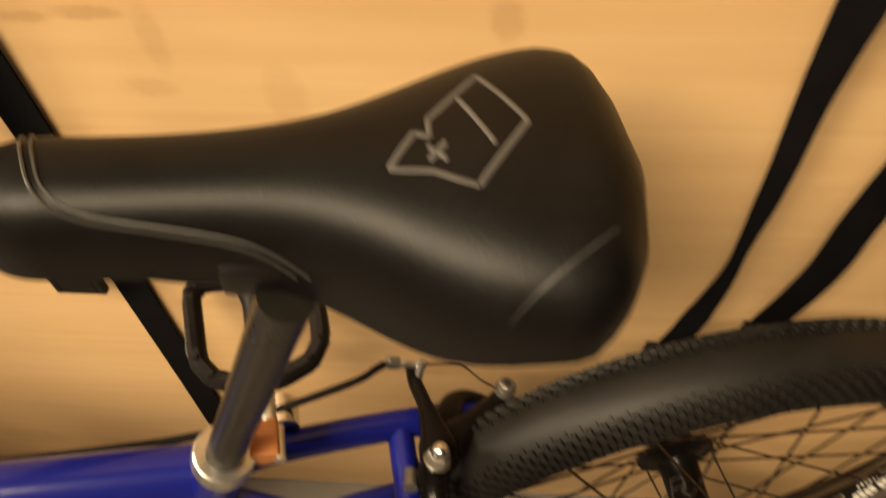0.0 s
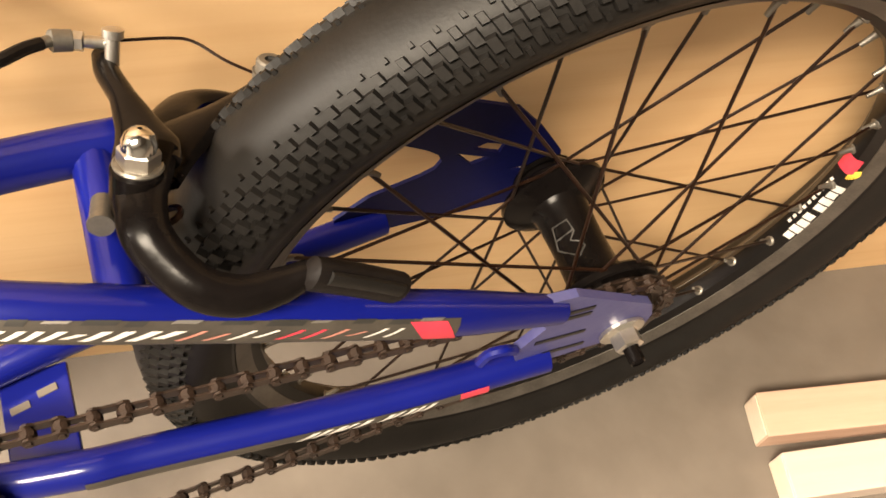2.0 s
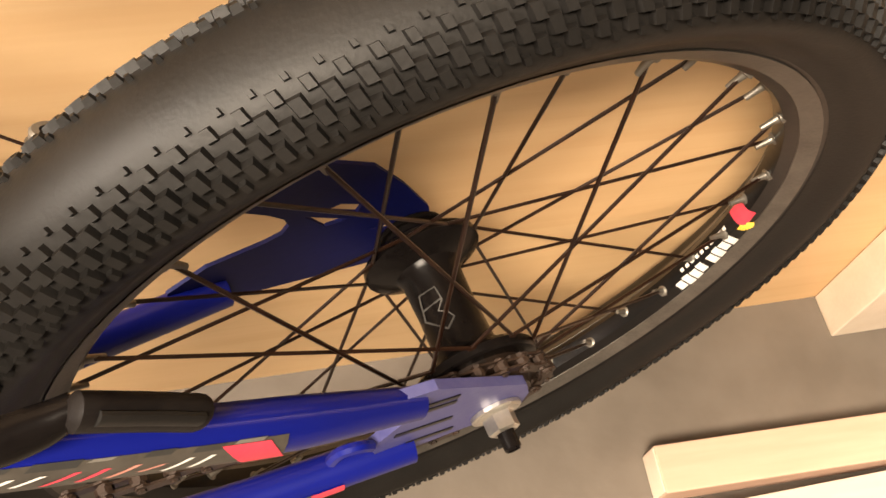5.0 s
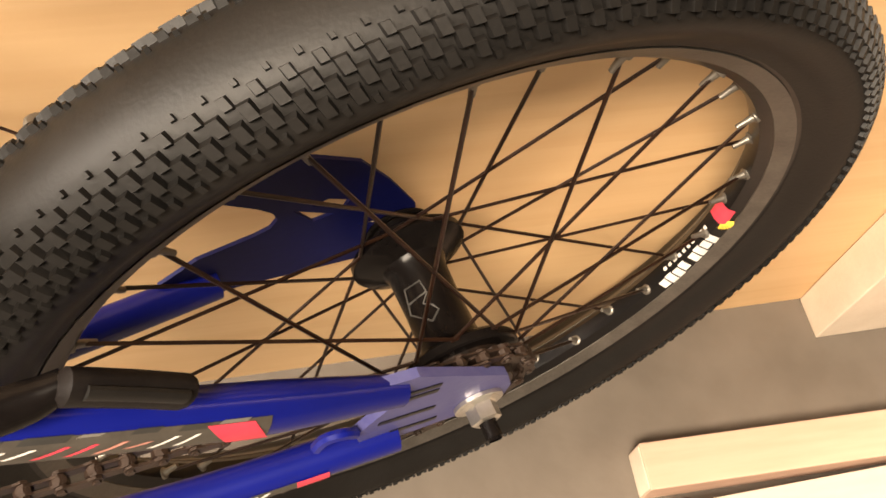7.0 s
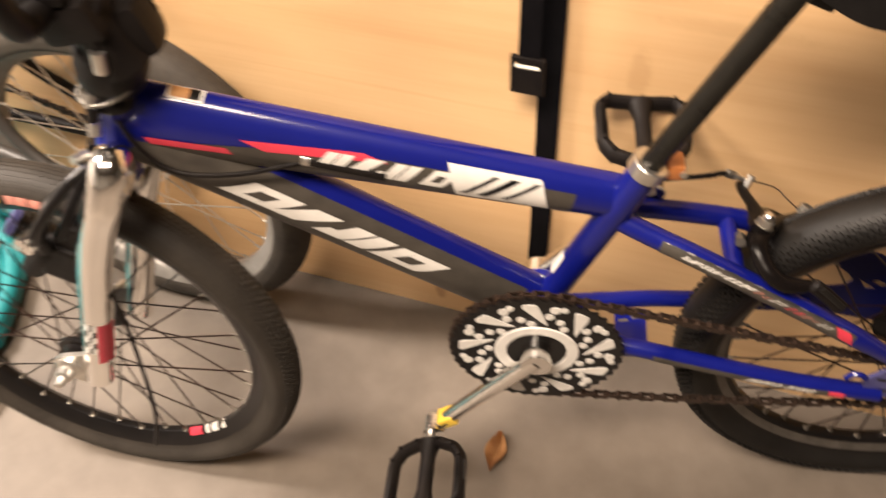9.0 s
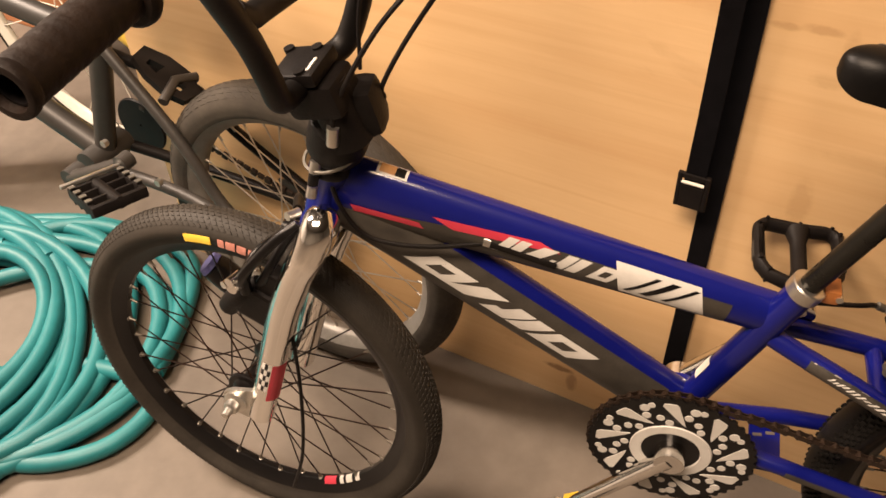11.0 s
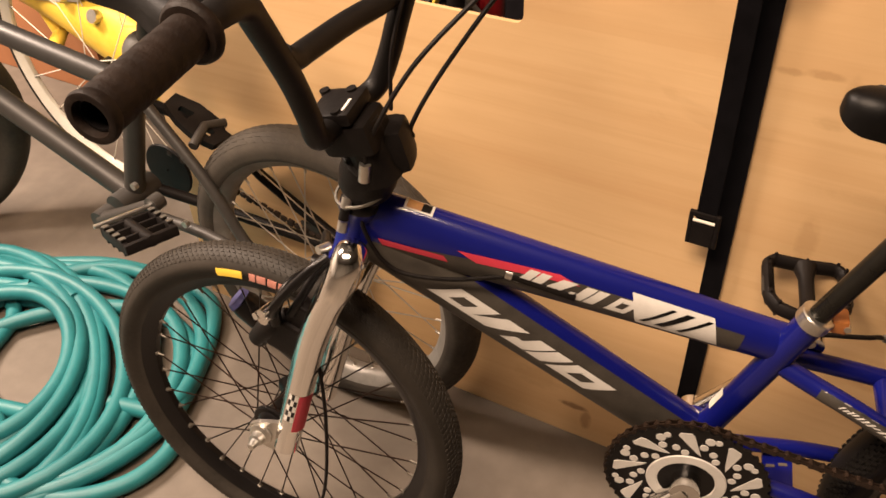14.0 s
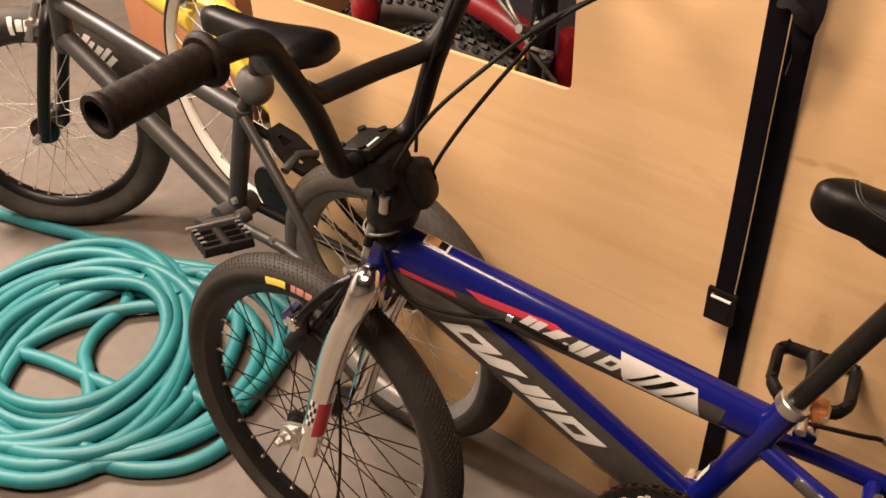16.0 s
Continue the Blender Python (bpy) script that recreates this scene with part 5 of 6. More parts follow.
tube_print(BB, ST_TOP, (0.0155, 0.0155), (0.0155, 0.0155), 0.30, 0.42, 60, 120, WHITE, "frame_decal", "pale worn sticker")


def line_print(pts, radius, lo, hi, t0, t1, mat, label):
    """A printed strip on a curved stay's near side."""
    line = smooth_line(pts, 24)
    n = len(line) - 1
    i0, i1 = int(t0 * n), max(int(t1 * n), int(t0 * n) + 1)
    bm = bmesh.new()
    grid = []
    for i in range(i0, i1 + 1):
        d = (line[min(i + 1, n)] - line[max(i - 1, 0)]).normalized()
        side = d.cross(V(0, 0, 1)).normalized()
        side = -side if side.y > 0 else side
        up = side.cross(d)
        up = -up if up.z < 0 else up
        grid.append([bm.verts.new(line[i] + (side * math.cos(radians(w)) + up * math.sin(radians(w))) * radius) for w in np.linspace(lo, hi, 6)])
    for r0, r1 in zip(grid, grid[1:]):
        for k in range(5):
            bm.faces.new((r0[k], r0[k + 1], r1[k + 1], r1[k]))
    return part("frame_decal", bm, mat, bike, label)


def stay_stroke(pts, radius, lo, hi, t0, t1, lean, mat, label):
    """A slanted printed stroke on a curved stay: it leans along the stay by the share lean from its foot to its head."""
    line = smooth_line(pts, 24)
    n = len(line) - 1
    bm = bmesh.new()
    grid = []
    for i in range(4):
        row = []
        for k in range(5):
            at = min(max((t0 + (t1 - t0) * i / 3 + lean * (k / 4 - 0.5)) * n, 0), n - 1.001)
            q = int(at)
            d = (line[q + 1] - line[q]).normalized()
            side = d.cross(V(0, 0, 1)).normalized()
            side = -side if side.y > 0 else side
            up = side.cross(d)
            up = -up if up.z < 0 else up
            w = radians(lo + (hi - lo) * k / 4)
            row.append(bm.verts.new(line[q].lerp(line[q + 1], at - q) + (side * math.cos(w) + up * math.sin(w)) * radius))
        grid.append(row)
    for r0, r1 in zip(grid, grid[1:]):
        for k in range(4):
            bm.faces.new((r0[k], r0[k + 1], r1[k + 1], r1[k]))
    return part("frame_decal", bm, mat, bike, label)


line_print(SS, 0.0109, -50, 50, 0.30, 0.80, DECAL, "dark grey strip with worn edges")
stay_stroke(SS, 0.0113, -10, 44, 0.745, 0.785, -0.022, RED, "red print")
for k in range(11):
    t0, mat = 0.395 + 0.031 * k, WHITE if k < 6 else (RED_FADED, WHITE, RED)[k % 3]
    thin = 0.0075 if k < 6 else 0.0036
    stay_stroke(SS, 0.0112, 5, 30, t0, t0 + thin, 0.016, mat, "slanted worn print")
    stay_stroke(SS, 0.0112, (5, 12)[k % 2], (24, 30)[k % 3 > 0], t0 + 0.0155, t0 + 0.0155 + thin, 0.014, mat, "slanted worn print")
for k in range(16):
    stay_stroke(SS, 0.01115, 45 - 3 * (k % 3), 50 + 2 * (k % 2), 0.31 + 0.029 * k, 0.322 + 0.029 * k + 0.004 * (k % 4), 0.004, GREY_PAINT if k % 3 else ALU, "pale worn edge")
line_print(CS, 0.0099, -80, 26, 0.30, 0.86, DECAL, "dark grey strip")
for k in range(6):
    t0 = 0.655 + 0.0285 * k
    stay_stroke(CS, 0.0102, -12, 20, t0, t0 + 0.0085, 0.020, WHITE, "slanted worn white print")
    if k % 3 < 2:
        stay_stroke(CS, 0.0102, (-12, -2)[k % 2], 20, t0 + 0.014, t0 + 0.021, 0.020, WHITE, "slanted worn white print")
stay_stroke(CS, 0.0102, -24, 26, 0.85, 0.895, 0.0, RED, "red print")


# ---- things at the plywood ----
def wall_strap(label, strips):
    ob = thing("strap", label, "strap", WALL)
    for pts, width, across in strips:
        part("webbing", ribbon(smooth_line(pts, 6), width, 0.0018, across), STRAP, ob)
    return ob


A = (1, 0, 0)
st = wall_strap("black webbing tie-down strap with a buckle, hanging on the plywood", [
    ([V(-0.4255, -0.040, 1.20), V(-0.4255, -0.034, 0.95), V(-0.4262, -0.030, 0.75), V(-0.427, -0.028, 0.60), V(-0.430, -0.024, 0.47)], 0.0228, A),
    ([V(-0.404, -0.020, 1.20), V(-0.406, -0.016, 0.95), V(-0.4095, -0.007, 0.75), V(-0.4102, -0.004, 0.60), V(-0.411, -0.004, 0.45), V(-0.412, -0.004, 0.30), V(-0.414, -0.004, 0.16)], 0.0245, A)])
bm = bmesh.new()
for dx, dz, sx, sz in ((-0.0155, 0, 0.005, 0.046), (0.0155, 0, 0.005, 0.046), (0, 0.020, 0.026, 0.006), (0, -0.0075, 0.026, 0.031)):
    box(bm, (sx, 0.006, sz), pose(-0.4300 + dx, -0.026, 0.486 + dz), 0.001)
part("buckle", bm, BLACK_PLASTIC, st, "black plastic buckle with a slot", smooth=False)
part("buckle_bar", tube([V(-0.4425, -0.0285, 0.498), V(-0.4175, -0.0285, 0.498)], 0.0020, 8), CREAM, st, "pale bar in the buckle's slot")
part("knot", ribbon(smooth_line([V(-0.388, -0.026, 1.10), V(-0.390, -0.034, 0.95), V(-0.392, -0.044, 0.88), V(-0.396, -0.044, 0.83), V(-0.402, -0.030, 0.79)], 6), [0.020 + 0.006 * math.sin(i * 0.55) - 0.010 * max(0, i - 17) / 7 for i in range(25)], 0.006, V(1, 0.5, 0)), STRAP_DUSTY, st, "bunched dusty fold of webbing")
part("knot", ribbon(smooth_line([V(-0.424, -0.040, 0.862), V(-0.408, -0.052, 0.866), V(-0.396, -0.054, 0.856), V(-0.388, -0.044, 0.842)], 6), [0.012 + 0.003 * math.sin(i * 0.6) for i in range(19)], 0.005, (0, 0.3, 1)), STRAP_DUSTY, st, "fold of webbing round the strap")
part("knot", ribbon(smooth_line([V(-0.428, -0.044, 1.10), V(-0.427, -0.050, 0.96), V(-0.424, -0.050, 0.91), V(-0.422, -0.036, 0.875)], 6), [0.021 - 0.005 * i / 18 for i in range(19)], 0.005, V(1, -0.4, 0)), STRAP_DUSTY, st, "bunched dusty fold of webbing")

st2 = wall_strap("black webbing strap hanging twisted on the plywood behind the wheel", [
    ([V(0.060, -0.02, 1.2), V(0.022, -0.024, 0.85), V(0.006, -0.028, 0.70), V(0.004, -0.028, 0.61), V(0.001, -0.028, 0.55), V(-0.0015, -0.028, 0.51), V(-0.0115, -0.028, 0.455), V(-0.024, -0.026, 0.40)],
     [0.0245] * 10 + [0.022, 0.020, 0.018, 0.0165, 0.015, 0.0145, 0.014, 0.0135, 0.013, 0.0125, 0.012, 0.011, 0.010, 0.009, 0.0085, 0.008, 0.008, 0.008, 0.0085, 0.009, 0.010, 0.011, 0.012, 0.013, 0.014] + [0.016] * 8, V(1, -0.25, 0))])
st3 = wall_strap("black webbing strap end hanging on the plywood behind the wheel", [
    ([V(0.17, -0.02, 1.2), V(0.092, -0.026, 0.78), V(0.061, -0.028, 0.60), V(0.0545, -0.028, 0.53), V(0.0475, -0.028, 0.495), V(0.040, -0.026, 0.46), V(0.034, -0.024, 0.43)], 0.0225, A)])

for ob, x, z in ((st2, -0.024, 0.405), (st3, 0.036, 0.440)):
    bm = bmesh.new()
    box(bm, (0.027, 0.0045, 0.022), pose(x, -0.026, z, 0, 6, 0), 0.001)
    part("stitched_end", bm, STRAP_DUSTY, ob, "folded stitched end")

# lumber: two short boards on the floor and one leaning in the corner of the plywood
def board(name, label, size, m, mat):
    ob = thing(name, label, "board", m, "pine boards")
    bm = bmesh.new()
    box(bm, size, None, 0.0012)
    part("body", bm, mat, ob, smooth=False)
    bm = bmesh.new()
    box(bm, (0.0006, size[1] - 0.003, size[2] - 0.003), pose(-size[0] / 2 - 0.0004, 0, 0))
    part("end_face", bm, PINE_END, ob, "pale sawn end", smooth=False)
    return ob


ang = -14.5
for c, (bx, by) in (("pine board lying flat on the concrete floor", (0.1525, -0.0905)), ("pine board lying on the floor beside another board", (0.147, -0.140))):
    ob = board("pine_board", c, (0.60, 0.036, 0.030), Matrix.Translation((bx, by, 0.0152)) @ Matrix.Rotation(radians(ang if by > -0.1 else -12.5), 4, "Z") @ Matrix.Translation((0.30, 0, 0)), PINE if by > -0.1 else PINE_PALE)
ob = thing("pine_stud", "pale pine stud standing upright against the plywood", "board", WALL @ pose(0.38, -0.0385, 0), "pine boards")
bm = bmesh.new()
box(bm, (0.089, 0.038, 1.15), pose(0.0445, 0.019, 0.575), 0.0015)
part("body", bm, PINE_END, ob, smooth=False)

# dry leaf on the floor
bm = bmesh.new()
rings = []
for i in range(9):
    t = i / 8
    w = 0.013 * math.sin(math.pi * min(1, t * 1.05)) + 0.001
    rings.append([bm.verts.new((-0.03 + 0.06 * t, w * s, 0.004 + 0.010 * abs(s) * (1 + 0.4 * math.sin(t * 9)) + 0.004 * math.sin(t * 5))) for s in (-1, -0.5, 0, 0.5, 1)])
for r0, r1 in zip(rings, rings[1:]):
    for k in range(4):
        bm.faces.new((r0[k], r0[k + 1], r1[k + 1], r1[k]))
bmesh.ops.solidify(bm, geom=bm.faces[:], thickness=0.0006)
tagged(part("dry_leaf", bm, LEAF, None, "", True, pose(-0.446, -0.030, 0.0005, 0, 0, 78)), "curled dry brown leaf on the concrete", "leaf")

# ---- garden hose ----
AWAY, ACROSS, COIL = V(-0.735, 0.678, 0), V(0.678, 0.735, 0), V(-1.60, 0.05, 0)
# each loop: centre away and across, half size away and across, height it lies at
LOOP = [(-0.018, 0.029, 0.167, 0.158, 0.024), (-0.012, 0.030, 0.186, 0.170, 0.044), (-0.006, 0.031, 0.205, 0.176, 0.0155), (0.004, 0.010, 0.232, 0.200, 0.030),
        (0.014, -0.010, 0.258, 0.220, 0.0155), (0.017, -0.018, 0.284, 0.234, 0.040), (0.020, -0.010, 0.314, 0.238, 0.0155), (0.018, 0.000, 0.342, 0.242, 0.028),
        (0.017, 0.008, 0.362, 0.242, 0.0155), (-0.030, 0.070, 0.300, 0.270, 0.0155), (-0.09, 0.11, 0.260, 0.255, 0.022), (-0.06, 0.15, 0.250, 0.275, 0.0155),
        (-0.14, 0.12, 0.215, 0.250, 0.0155), (-0.02, 0.03, 0.280, 0.220, 0.036), (0.00, 0.02, 0.250, 0.205, 0.018)]
pts = []
for i in range((len(LOOP) - 1) * 24):
    k, u = divmod(i, 24)
    u /= 24
    cd, cr, sd, sr, z = (LOOP[k][j] * (1 - u) + LOOP[k + 1][j] * u for j in range(5))
    a = 2 * math.pi * u + 0.9
    wob = 1 + 0.022 * math.sin(2 * a + 1.7 * k) + 0.012 * math.sin(3 * a + k) + 0.3 * max(0, 1 - i / 14) ** 2
    q = COIL + AWAY * (cd + sd * wob * math.sin(a)) + ACROSS * (cr + sr * wob * math.cos(a))
    pts.append(V(q.x, q.y, max(0.0155, z * 1.15 + 0.006 * math.sin(2 * a + k))))
pts = [pts[0]] + [(pts[i - 1] + pts[i] * 2 + pts[i + 1]) / 4 for i in range(1, len(pts) - 1)] + [pts[-1]]
hose = thing("garden_hose", "coiled teal green garden hose lying on the floor", "hose", None)
part("hose_coil", tube(smooth_line(pts, 2), 0.0143, 14), HOSE, hose)
for line in ([V(-2.6, 0.36, 0.0155), V(-2.3, 0.33, 0.0155), V(-2.05, 0.33, 0.0155), V(-1.87, 0.345, 0.02), V(-1.66, 0.34, 0.03), V(-1.50, 0.26, 0.035)],
             [V(-1.775, 0.184, 0.0155), V(-1.793, 0.0915, 0.0155), V(-1.757, 0.018, 0.0155), V(-1.69, 0.002, 0.0155), V(-1.605, 0.012, 0.0155), V(-1.484, 0.013, 0.018), V(-1.379, 0.025, 0.018), V(-1.350, 0.10, 0.0155)],
             [V(-1.757, 0.249, 0.0155), V(-1.681, 0.270, 0.0155), V(-1.605, 0.210, 0.0155), V(-1.591, 0.113, 0.0155), V(-1.559, 0.054, 0.0155), V(-1.514, 0.020, 0.018), V(-1.440, -0.050, 0.018), V(-1.487, -0.123, 0.0155)],
             [V(-1.75, 0.285, 0.0155), V(-1.68, 0.335, 0.0155), V(-1.60, 0.365, 0.0155), V(-1.50, 0.385, 0.0155), V(-1.38, 0.375, 0.0155), V(-1.27, 0.34, 0.0155), V(-1.225, 0.27, 0.0155), V(-1.20, 0.16, 0.0155), V(-1.19, 0.08, 0.02)],
             [V(-1.42, -0.11, 0.03), V(-1.30, -0.12, 0.0155), V(-1.20, -0.07, 0.0155), V(-1.163, 0.01, 0.0155), V(-1.20, 0.06, 0.02), V(-1.30, 0.06, 0.03)]):
    part("hose_strand", tube(smooth_line(line, 8), 0.0143, 14), HOSE, hose)

# ---- black bicycle behind ----
bike2 = thing("black_bicycle", "matt black small bicycle with silver rims along the plywood", "bicycle", WALL @ pose(-0.965, -0.062, 0))
rows = [(radians(p), (i % 2) * 0.5, 1.0) for i, p in enumerate((-50, -34, -18, 0, 18, 34, 50))]
t2 = tread(rows, 0.223, 0.029, 0.027, 90, (0.014, 0.006), 0.0007, skew=0.6, mat=RUBBER_DUSTY)
wheel(bike2, "rear_wheel", pose(0.016, -0.016, 0.252), 0.252, 0.029, 0.027, RIM_SILVER, SILVER, t2, RUBBER_DUSTY, "silver rim with bright spokes", turn=0.1, rim_w=0.9)
B2, S2, H2 = V(-0.355, -0.04, 0.295), V(-0.290, -0.030, 0.515), V(-0.765, -0.078, 0.605)
part("seat_tube", tube([B2, S2], 0.0165, 18), BIKE_GREY, bike2)
part("top_tube", tube([S2 + V(0, 0, -0.012), H2], 0.0175, 18), GREY_PAINT, bike2)
part("down_tube", tube([B2, H2 + V(-0.01, 0, -0.075)], 0.0195, 18), BIKE_GREY, bike2)
part("head_tube", tube([H2 + V(-0.025, 0, -0.10), H2 + V(0.008, 0, 0.03)], 0.02, 18), BIKE_GREY, bike2)
for s in (-1, 1):
    if s < 0:
        stay, low, plate_z = [S2 + V(0.012, -0.012, -0.01), V(-0.170, -0.050, 0.388), V(-0.115, -0.055, 0.300), V(-0.072, -0.056, 0.256)], [V(-0.2, -0.05, 0.275), V(-0.06, -0.056, 0.250)], -0.056
    else:
        stay, low, plate_z = [V(-0.306, -0.012, 0.470), V(-0.21, 0.040, 0.405), V(-0.147, 0.042, 0.346), V(-0.01, 0.046, 0.260)], [V(-0.237, 0.040, 0.246), V(-0.01, 0.046, 0.240)], 0.046
    # far stays take a blacker material: their shade is put into the colour
    part("seat_stay", tube(smooth_line(stay, 6), 0.0088, 12), BIKE_GREY if s < 0 else BLACK_PLASTIC, bike2)
    part("chain_stay", tube(smooth_line([B2 + V(0, s * 0.03, 0)] + low, 6), 0.0095, 12), BIKE_GREY if s < 0 else BLACK_PLASTIC, bike2)
    bm = plate([(-0.085, 0.275), (-0.03, 0.275), (0.022, 0.266), (0.030, 0.252), (0.020, 0.238), (-0.07, 0.240)], 0.005, "y", plate_z)
    part("dropout", bm, BIKE_GREY, bike2, smooth=False)
part("stay_bridge", tube([V(-0.19, -0.040, 0.436), V(-0.20, 0.0, 0.446), V(-0.19, 0.032, 0.436)], 0.0075, 10), BIKE_GREY, bike2)
arch = plate_cut([(-0.055, -0.020), (-0.020, -0.034), (0.020, -0.036), (0.050, -0.020), (0.046, 0.010), (0.018, 0.020), (-0.020, 0.018), (-0.052, 0.008)],
                 [[(-0.034, -0.008), (-0.012, -0.014), (-0.012, 0.004), (-0.032, 0.002)], [(0.010, -0.014), (0.032, -0.010), (0.030, 0.002), (0.010, 0.004)]], 0.012, 0.0)
part("brake_arch", arch, BLACK_PLASTIC, bike2, "black brake arch with two openings", smooth=False, m=Matrix(((0.86, 0.51, 0, -0.215), (0, 0, -1, -0.006), (-0.51, 0.86, 0, 0.447), (0, 0, 0, 1))))
part("bottom_bracket", tube([B2 + V(0, -0.04, 0), B2 + V(0, 0.04, 0)], 0.022, 18), BIKE_GREY, bike2)
P2 = V(-0.165, -0.190, 0.393)
crank(bike2, B2 + V(0, -0.07, 0), P2 + V(-0.028, 0.062, 0), -1, mat=BIKE_GREY)
pd2 = pedal(bike2, P2, pose(0, 0, 0, -12, 4, 70))
bm = bmesh.new()
box(bm, (0.088, 0.008, 0.005), pose(0.0, 0.046, 0.011), 0.0012)
part("pedal_edge", bm, SILVER, pd2, "silver strip along the pedal's edge")
for x in (-0.034, 0.034):
    for y in (-0.03, -0.01, 0.01, 0.03):
        bm = bmesh.new()
        box(bm, (0.0085, 0.0085, 0.0015), pose(x, y, 0.0128), 0.0004)
        part("pedal_pad", bm, NIPPLE, pd2, "small bright plate on a tooth", smooth=False)
bm = lathe([(0.002, -0.05), (0.048, -0.05), (0.050, -0.047), (0.048, -0.044), (0.002, -0.044)], 36, m=Matrix.Translation(V(B2.x, 0.088, B2.z)))
part("chainring", bm, BLACK_PLASTIC, bike2, "dark chainring")
bm = bmesh.new()
for k in range(26):
    c = V(-0.34 + 0.33 * k / 25, 0.041, 0.332 - 0.088 * k / 25)
    box(bm, (0.011, 0.005 if k % 2 else 0.007, 0.008 if k % 2 else 0.010), pose(*c, 0, 15, 0), 0.001)
part("chain", bm, RUST, bike2)
for v in ((-0.31, -0.065, 0.345), (-0.22, -0.062, 0.30), (0.0, -0.066, 0.255)):
    bm = bmesh.new()
    cyl(bm, V(*v), V(*v) + V(0, -0.008, 0), 0.006, 8)
    part("bolt", bm, SILVER, bike2)
bm = bmesh.new()
bmesh.ops.create_uvsphere(bm, u_segments=22, v_segments=14, radius=0.031, matrix=Matrix.Translation((-0.262, -0.020, 0.560)) @ Matrix.Diagonal((1, 1, 1.1, 1)))
part("seat_clamp", bm, BALL, bike2, "rounded grey clamp cover")
part("seat_post", tube([S2, S2 + V(0.03, 0.01, 0.055), S2 + V(0.07, 0, 0.13)], 0.012, 14), BIKE_GREY, bike2)
saddle(bike2, pose(-0.212, -0.03, 0.682, 0, 0, 0), 0.28, 0.026, 0.066, SADDLE)
part("handlebar_tube", tube([H2, H2 + V(0.03, 0, 0.1)], 0.016, 14), BIKE_GREY, bike2)
FW2 = WALL.inverted() @ pose(-1.955, 0.405, 0.267, 0, 0, 30) @ Matrix.Scale(1.06, 4)
FW2 = pose(0.965, 0.062, 0) @ FW2
w2f = wheel(bike2, "front_wheel", FW2, 0.252, 0.035, 0.033, BLACK_PAINT, CREAM, None, RUBBER_DUSTY, "dark rim with bright spokes", turn=0.05, rim_out=0.2)
for k in range(14):
    a0 = 92 - 3.9 * k
    lo, hi = (-94, -56) if k % 3 else (-106, -46)
    prof = [torus_point(0, radians(p), 0.217, 0.0356, 0.0336) for p in np.linspace(lo, hi, 4)] + [torus_point(0, radians(p), 0.217, 0.0346, 0.0326) for p in np.linspace(hi, lo, 4)]
    bm = lathe([(p.x, p.y) for p in prof], 3, start=radians(a0 - 2.4 - 0.7 * (k % 2)), end=radians(a0))
    part("tyre_print", bm, WHITE, w2f, "worn white block print")
for s in (-1, 1):
    part("fork_leg", tube(smooth_line([FW2 @ V(0.085, s * 0.02, 0.27), FW2 @ V(0.072, s * 0.055, 0.22), FW2 @ V(0.035, s * 0.058, 0.10), FW2 @ V(0.005, s * 0.058, -0.01)], 6), 0.0135, 12), BLACK_PAINT, bike2)
    bm = bmesh.new()
    cyl(bm, FW2 @ V(0, s * 0.06, 0), FW2 @ V(0, s * 0.085, 0), 0.009, 8)
    part("axle_nut", bm, SILVER, bike2)
part("fork_crown", tube([FW2 @ V(0.085, -0.035, 0.265), FW2 @ V(0.085, 0.035, 0.265)], 0.016, 12), BLACK_PAINT, bike2)
fb2 = part("front_brake", tube([FW2 @ V(0.05, -0.05, 0.24), FW2 @ V(0.05, -0.065, 0.24)], 0.009, 8), SILVER, bike2, "silver brake arms")
for y in (-0.03, 0.03):
    part("brake_arm", tube([FW2 @ V(0.06, y, 0.27), FW2 @ V(0.03, y * 1.5, 0.20)], 0.008, 8), SILVER, fb2)

# ---- red bicycle behind the plywood, seen through the cut-out ----
bike3 = thing("red_bicycle", "red bicycle with black knobby tyres standing behind the plywood", "bicycle", WALL @ pose(-0.98, 0.17, 0))
rows = [(radians(p), (i % 2) * 0.5, 1.0) for i, p in enumerate((-60, -40, -20, 0, 20, 40, 60))]
t3 = tread(rows, 0.275, 0.03, 0.028, 70, (0.016, 0.008), 0.005)
wheel(bike3, "front_wheel", pose(-0.05, 0.035, 0.305, 0, 0, 5), 0.30, 0.036, 0.034, BLACK_PAINT, SILVER, t3, RUBBER_WALL, "black rim with silver spokes", rim_out=0.25, turn=0.0)
part("frame_tube", tube(smooth_line([V(-0.16, 0.02, 0.705), V(-0.03, 0.03, 0.664), V(0.045, 0.03, 0.645), V(0.107, 0.03, 0.612), V(0.14, 0.03, 0.54), V(0.15, 0.03, 0.40)], 6), 0.021, 16), RED_SHADED, bike3, "red frame tube, colour darkened for the shade behind the plywood")
part("fork_leg", tube([V(0.136, 0.01, 0.90), V(0.122, 0.01, 0.58), V(0.116, 0.01, 0.36)], 0.020, 16), BLACK_PAINT, bike3)
part("fork_leg", tube([V(0.165, 0.03, 0.66), V(0.158, 0.03, 0.54), V(0.150, 0.03, 0.36)], 0.020, 16), RED_SHADED, bike3)
part("fork_slider", tube([V(0.143, 0.0, 0.62), V(0.138, 0.0, 0.52)], 0.007, 12), GREY_PAINT, bike3)
part("frame_guard", tube([V(0.093, 0.0, 0.612), V(0.073, 0.0, 0.560)], [(0.004, 0.008)] * 2, 10), YELLOW, bike3, "yellow strip")
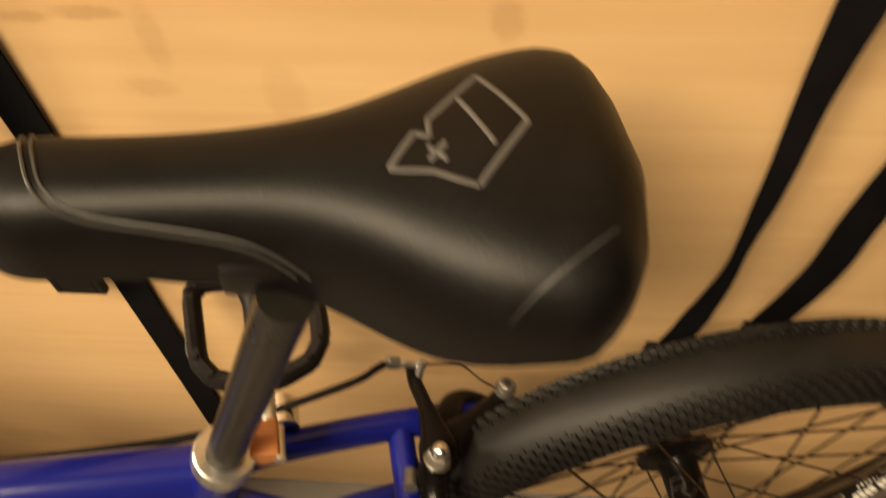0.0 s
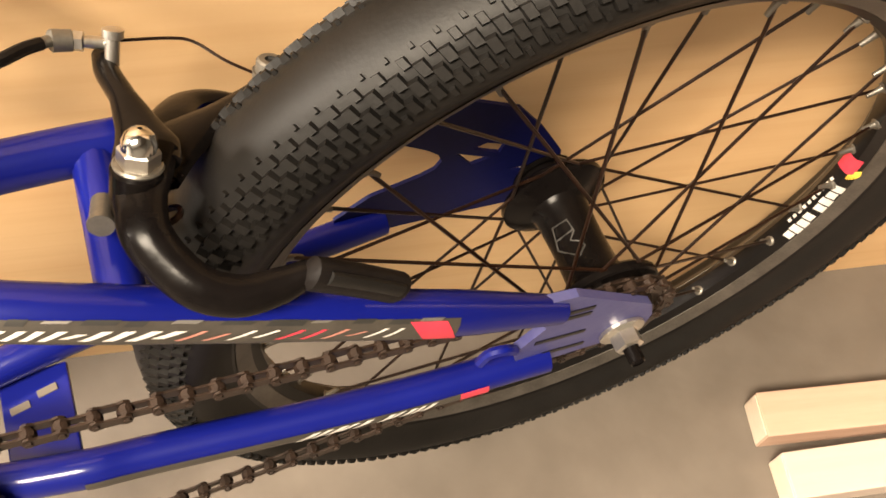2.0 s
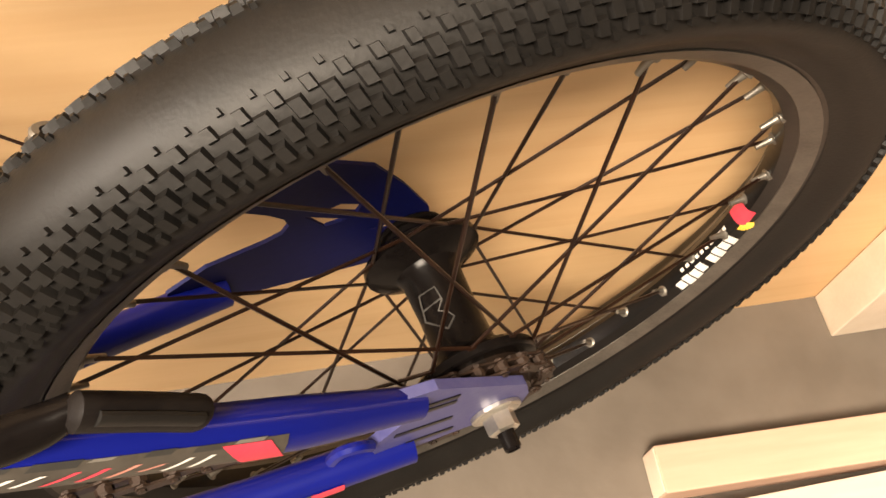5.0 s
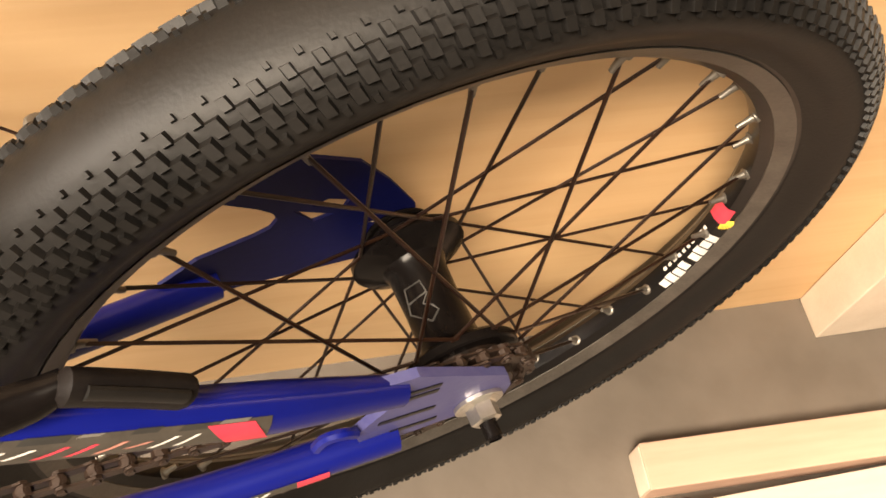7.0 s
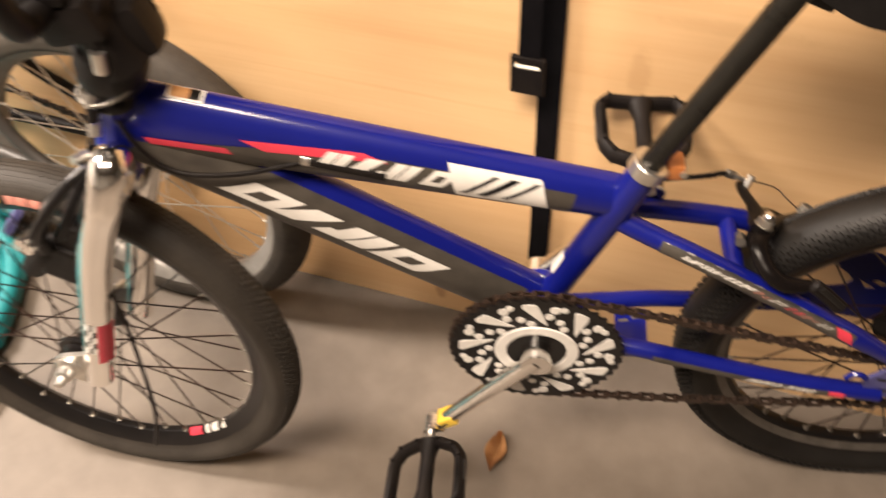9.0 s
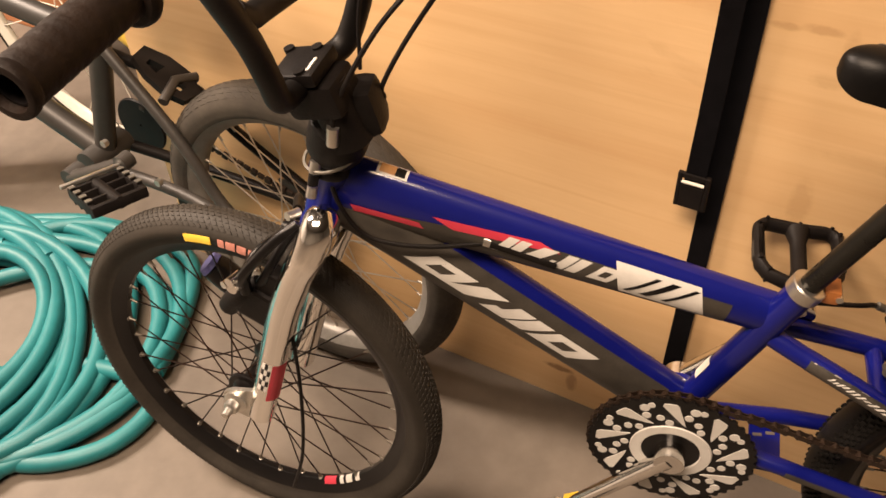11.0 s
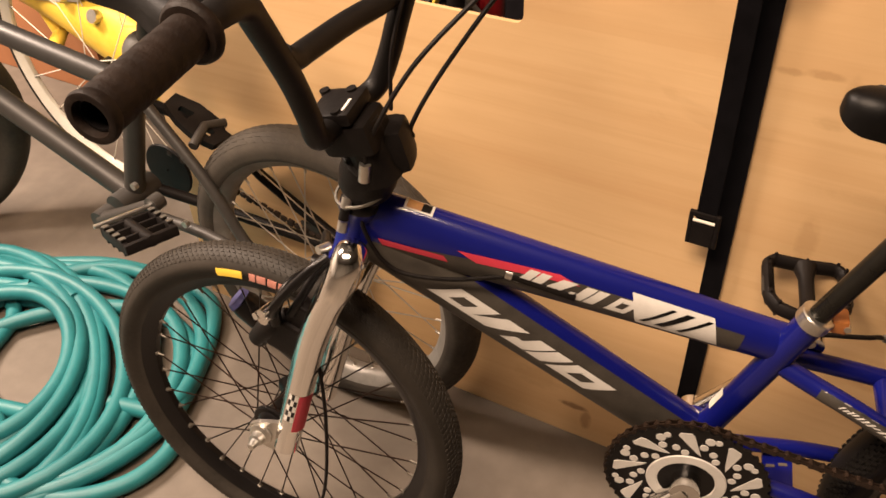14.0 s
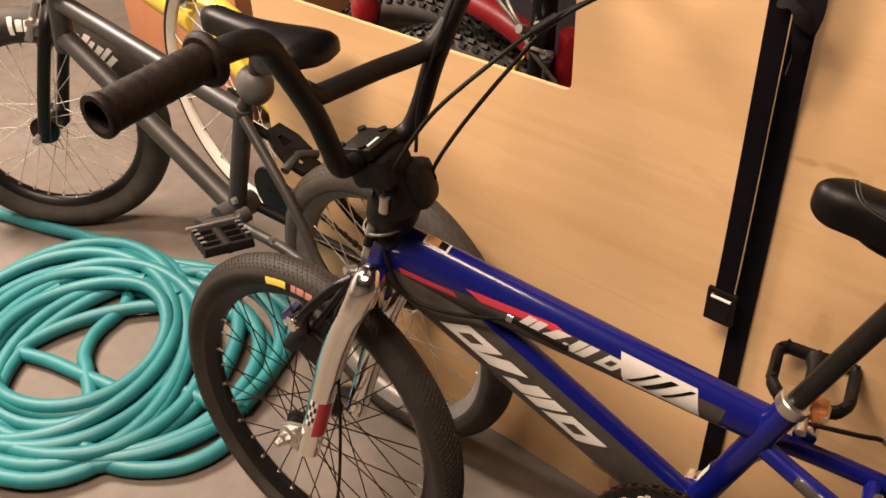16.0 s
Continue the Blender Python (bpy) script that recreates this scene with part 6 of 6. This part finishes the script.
for a, b2 in ((V(0.02, 0.0, 0.72), V(0.115, -0.02, 0.662)), (V(0.06, 0.0, 0.71), V(0.118, -0.02, 0.66)), (V(0.118, -0.03, 0.665), V(0.175, -0.02, 0.60)), (V(0.125, -0.03, 0.645), V(0.17, -0.03, 0.645))):
    part("cable", tube(smooth_line([a, a.lerp(b2, 0.5) + V(0, -0.01, 0.008), b2], 6), 0.0034, 8), NIPPLE, bike3)
for x, z in ((0.118, 0.668), (0.150, 0.680), (0.163, 0.640)):
    bm = bmesh.new()
    cyl(bm, V(x, -0.02, z), V(x - 0.002, -0.035, z + 0.006), 0.007, 12)
    part("bolt", bm, SILVER, bike3)
part("reflector", tube([V(-0.285, 0.03, 0.56), V(-0.28, 0.03, 0.60), V(-0.28, 0.03, 0.62)], [0.022, 0.028, 0.020], 16), RED_SHADED, bike3, "red lamp body")
bike4 = thing("dark_bicycle_wheel", "black knobby bicycle tyre on a dark wheel behind the plywood", "wheel", WALL @ pose(-1.21, 0.30, 0, 0, 0, 6))
wheel(bike4, "rim", pose(0, 0, 0.305), 0.30, 0.036, 0.034, BLACK_PAINT, SILVER, t3, RUBBER_WALL, "black rim", rim_out=0.25)
# soft black filler mass, added behind the wheels to keep the cut-out dark
bm = bmesh.new()
bmesh.ops.create_icosphere(bm, subdivisions=4, radius=1.0)
for v in bm.verts:
    c = v.co
    k = 1 + 0.05 * math.sin(7 * c.x + 2 * c.z) + 0.04 * math.sin(9 * c.z + 3 * c.y) + 0.02 * math.sin(21 * c.x + 13 * c.z)
    flat = max(c.z, -0.82)
    v.co = (c.x * 0.36 * k, c.y * 0.15 * k, 0.82 * 0.36 + flat * 0.36 * (k if c.z > -0.6 else 1))
tagged(part("dark_filler", bm, STRAP_DUSTY, None, "", True, WALL @ pose(-1.05, 0.66, 0, 0, 0, 4)), "rounded black filler mass hiding the lit floor behind the bicycles", "bag")

# ---- yellow bicycle and brown box beyond the plywood's end ----
kid = thing("yellow_bicycle", "yellow children's bicycle with a cream white wheel rim and silver bolts", "bicycle", WALL @ pose(-1.86, 0.20, 0))
wheel(kid, "front_wheel", pose(0.175, 0.0, 0.300, 0, 0, 0), 0.30, 0.018, 0.016, CREAM, CREAM, None, RUBBER_WALL, "cream white rim", rim_out=0.284, spokes=20, rim_w=0.95)
part("main_tube", tube(smooth_line([V(-0.30, 0.10, 0.44), V(-0.10, 0.08, 0.42), V(0.10, 0.06, 0.37), V(0.30, 0.05, 0.28), V(0.42, 0.05, 0.20)], 6), [(0.05, 0.075)] * 25, 18), YELLOW, kid)
part("down_tube", tube([V(-0.12, 0.08, 0.42), V(-0.04, 0.07, 0.30), V(0.0, 0.0, 0.285)], 0.018, 14), YELLOW, kid)
part("head_tube", tube([V(-0.06, 0.08, 0.34), V(-0.03, 0.08, 0.56)], 0.026, 16), YELLOW, kid)
for x, z in ((0.08, 0.42), (-0.02, 0.46), (0.16, 0.39)):
    bm = bmesh.new()
    cyl(bm, V(x, 0.03, z), V(x, 0.005, z + 0.012), 0.014, 12)
    part("bolt", bm, SILVER, kid)
bm = plate([(-0.02, 0.40), (0.12, 0.42), (0.16, 0.46), (0.02, 0.47)], 0.012, "y", 0.02)
part("bracket", bm, SILVER, kid, "silver bracket", smooth=False)
bx = thing("brown_box", "brown cardboard box standing on the floor", "box", WALL @ pose(-2.36, 0.66, 0))
bm = bmesh.new()
box(bm, (0.60, 0.40, 0.55), pose(0, 0, 0.275), 0.006)
part("carton", bm, BROWN, bx)
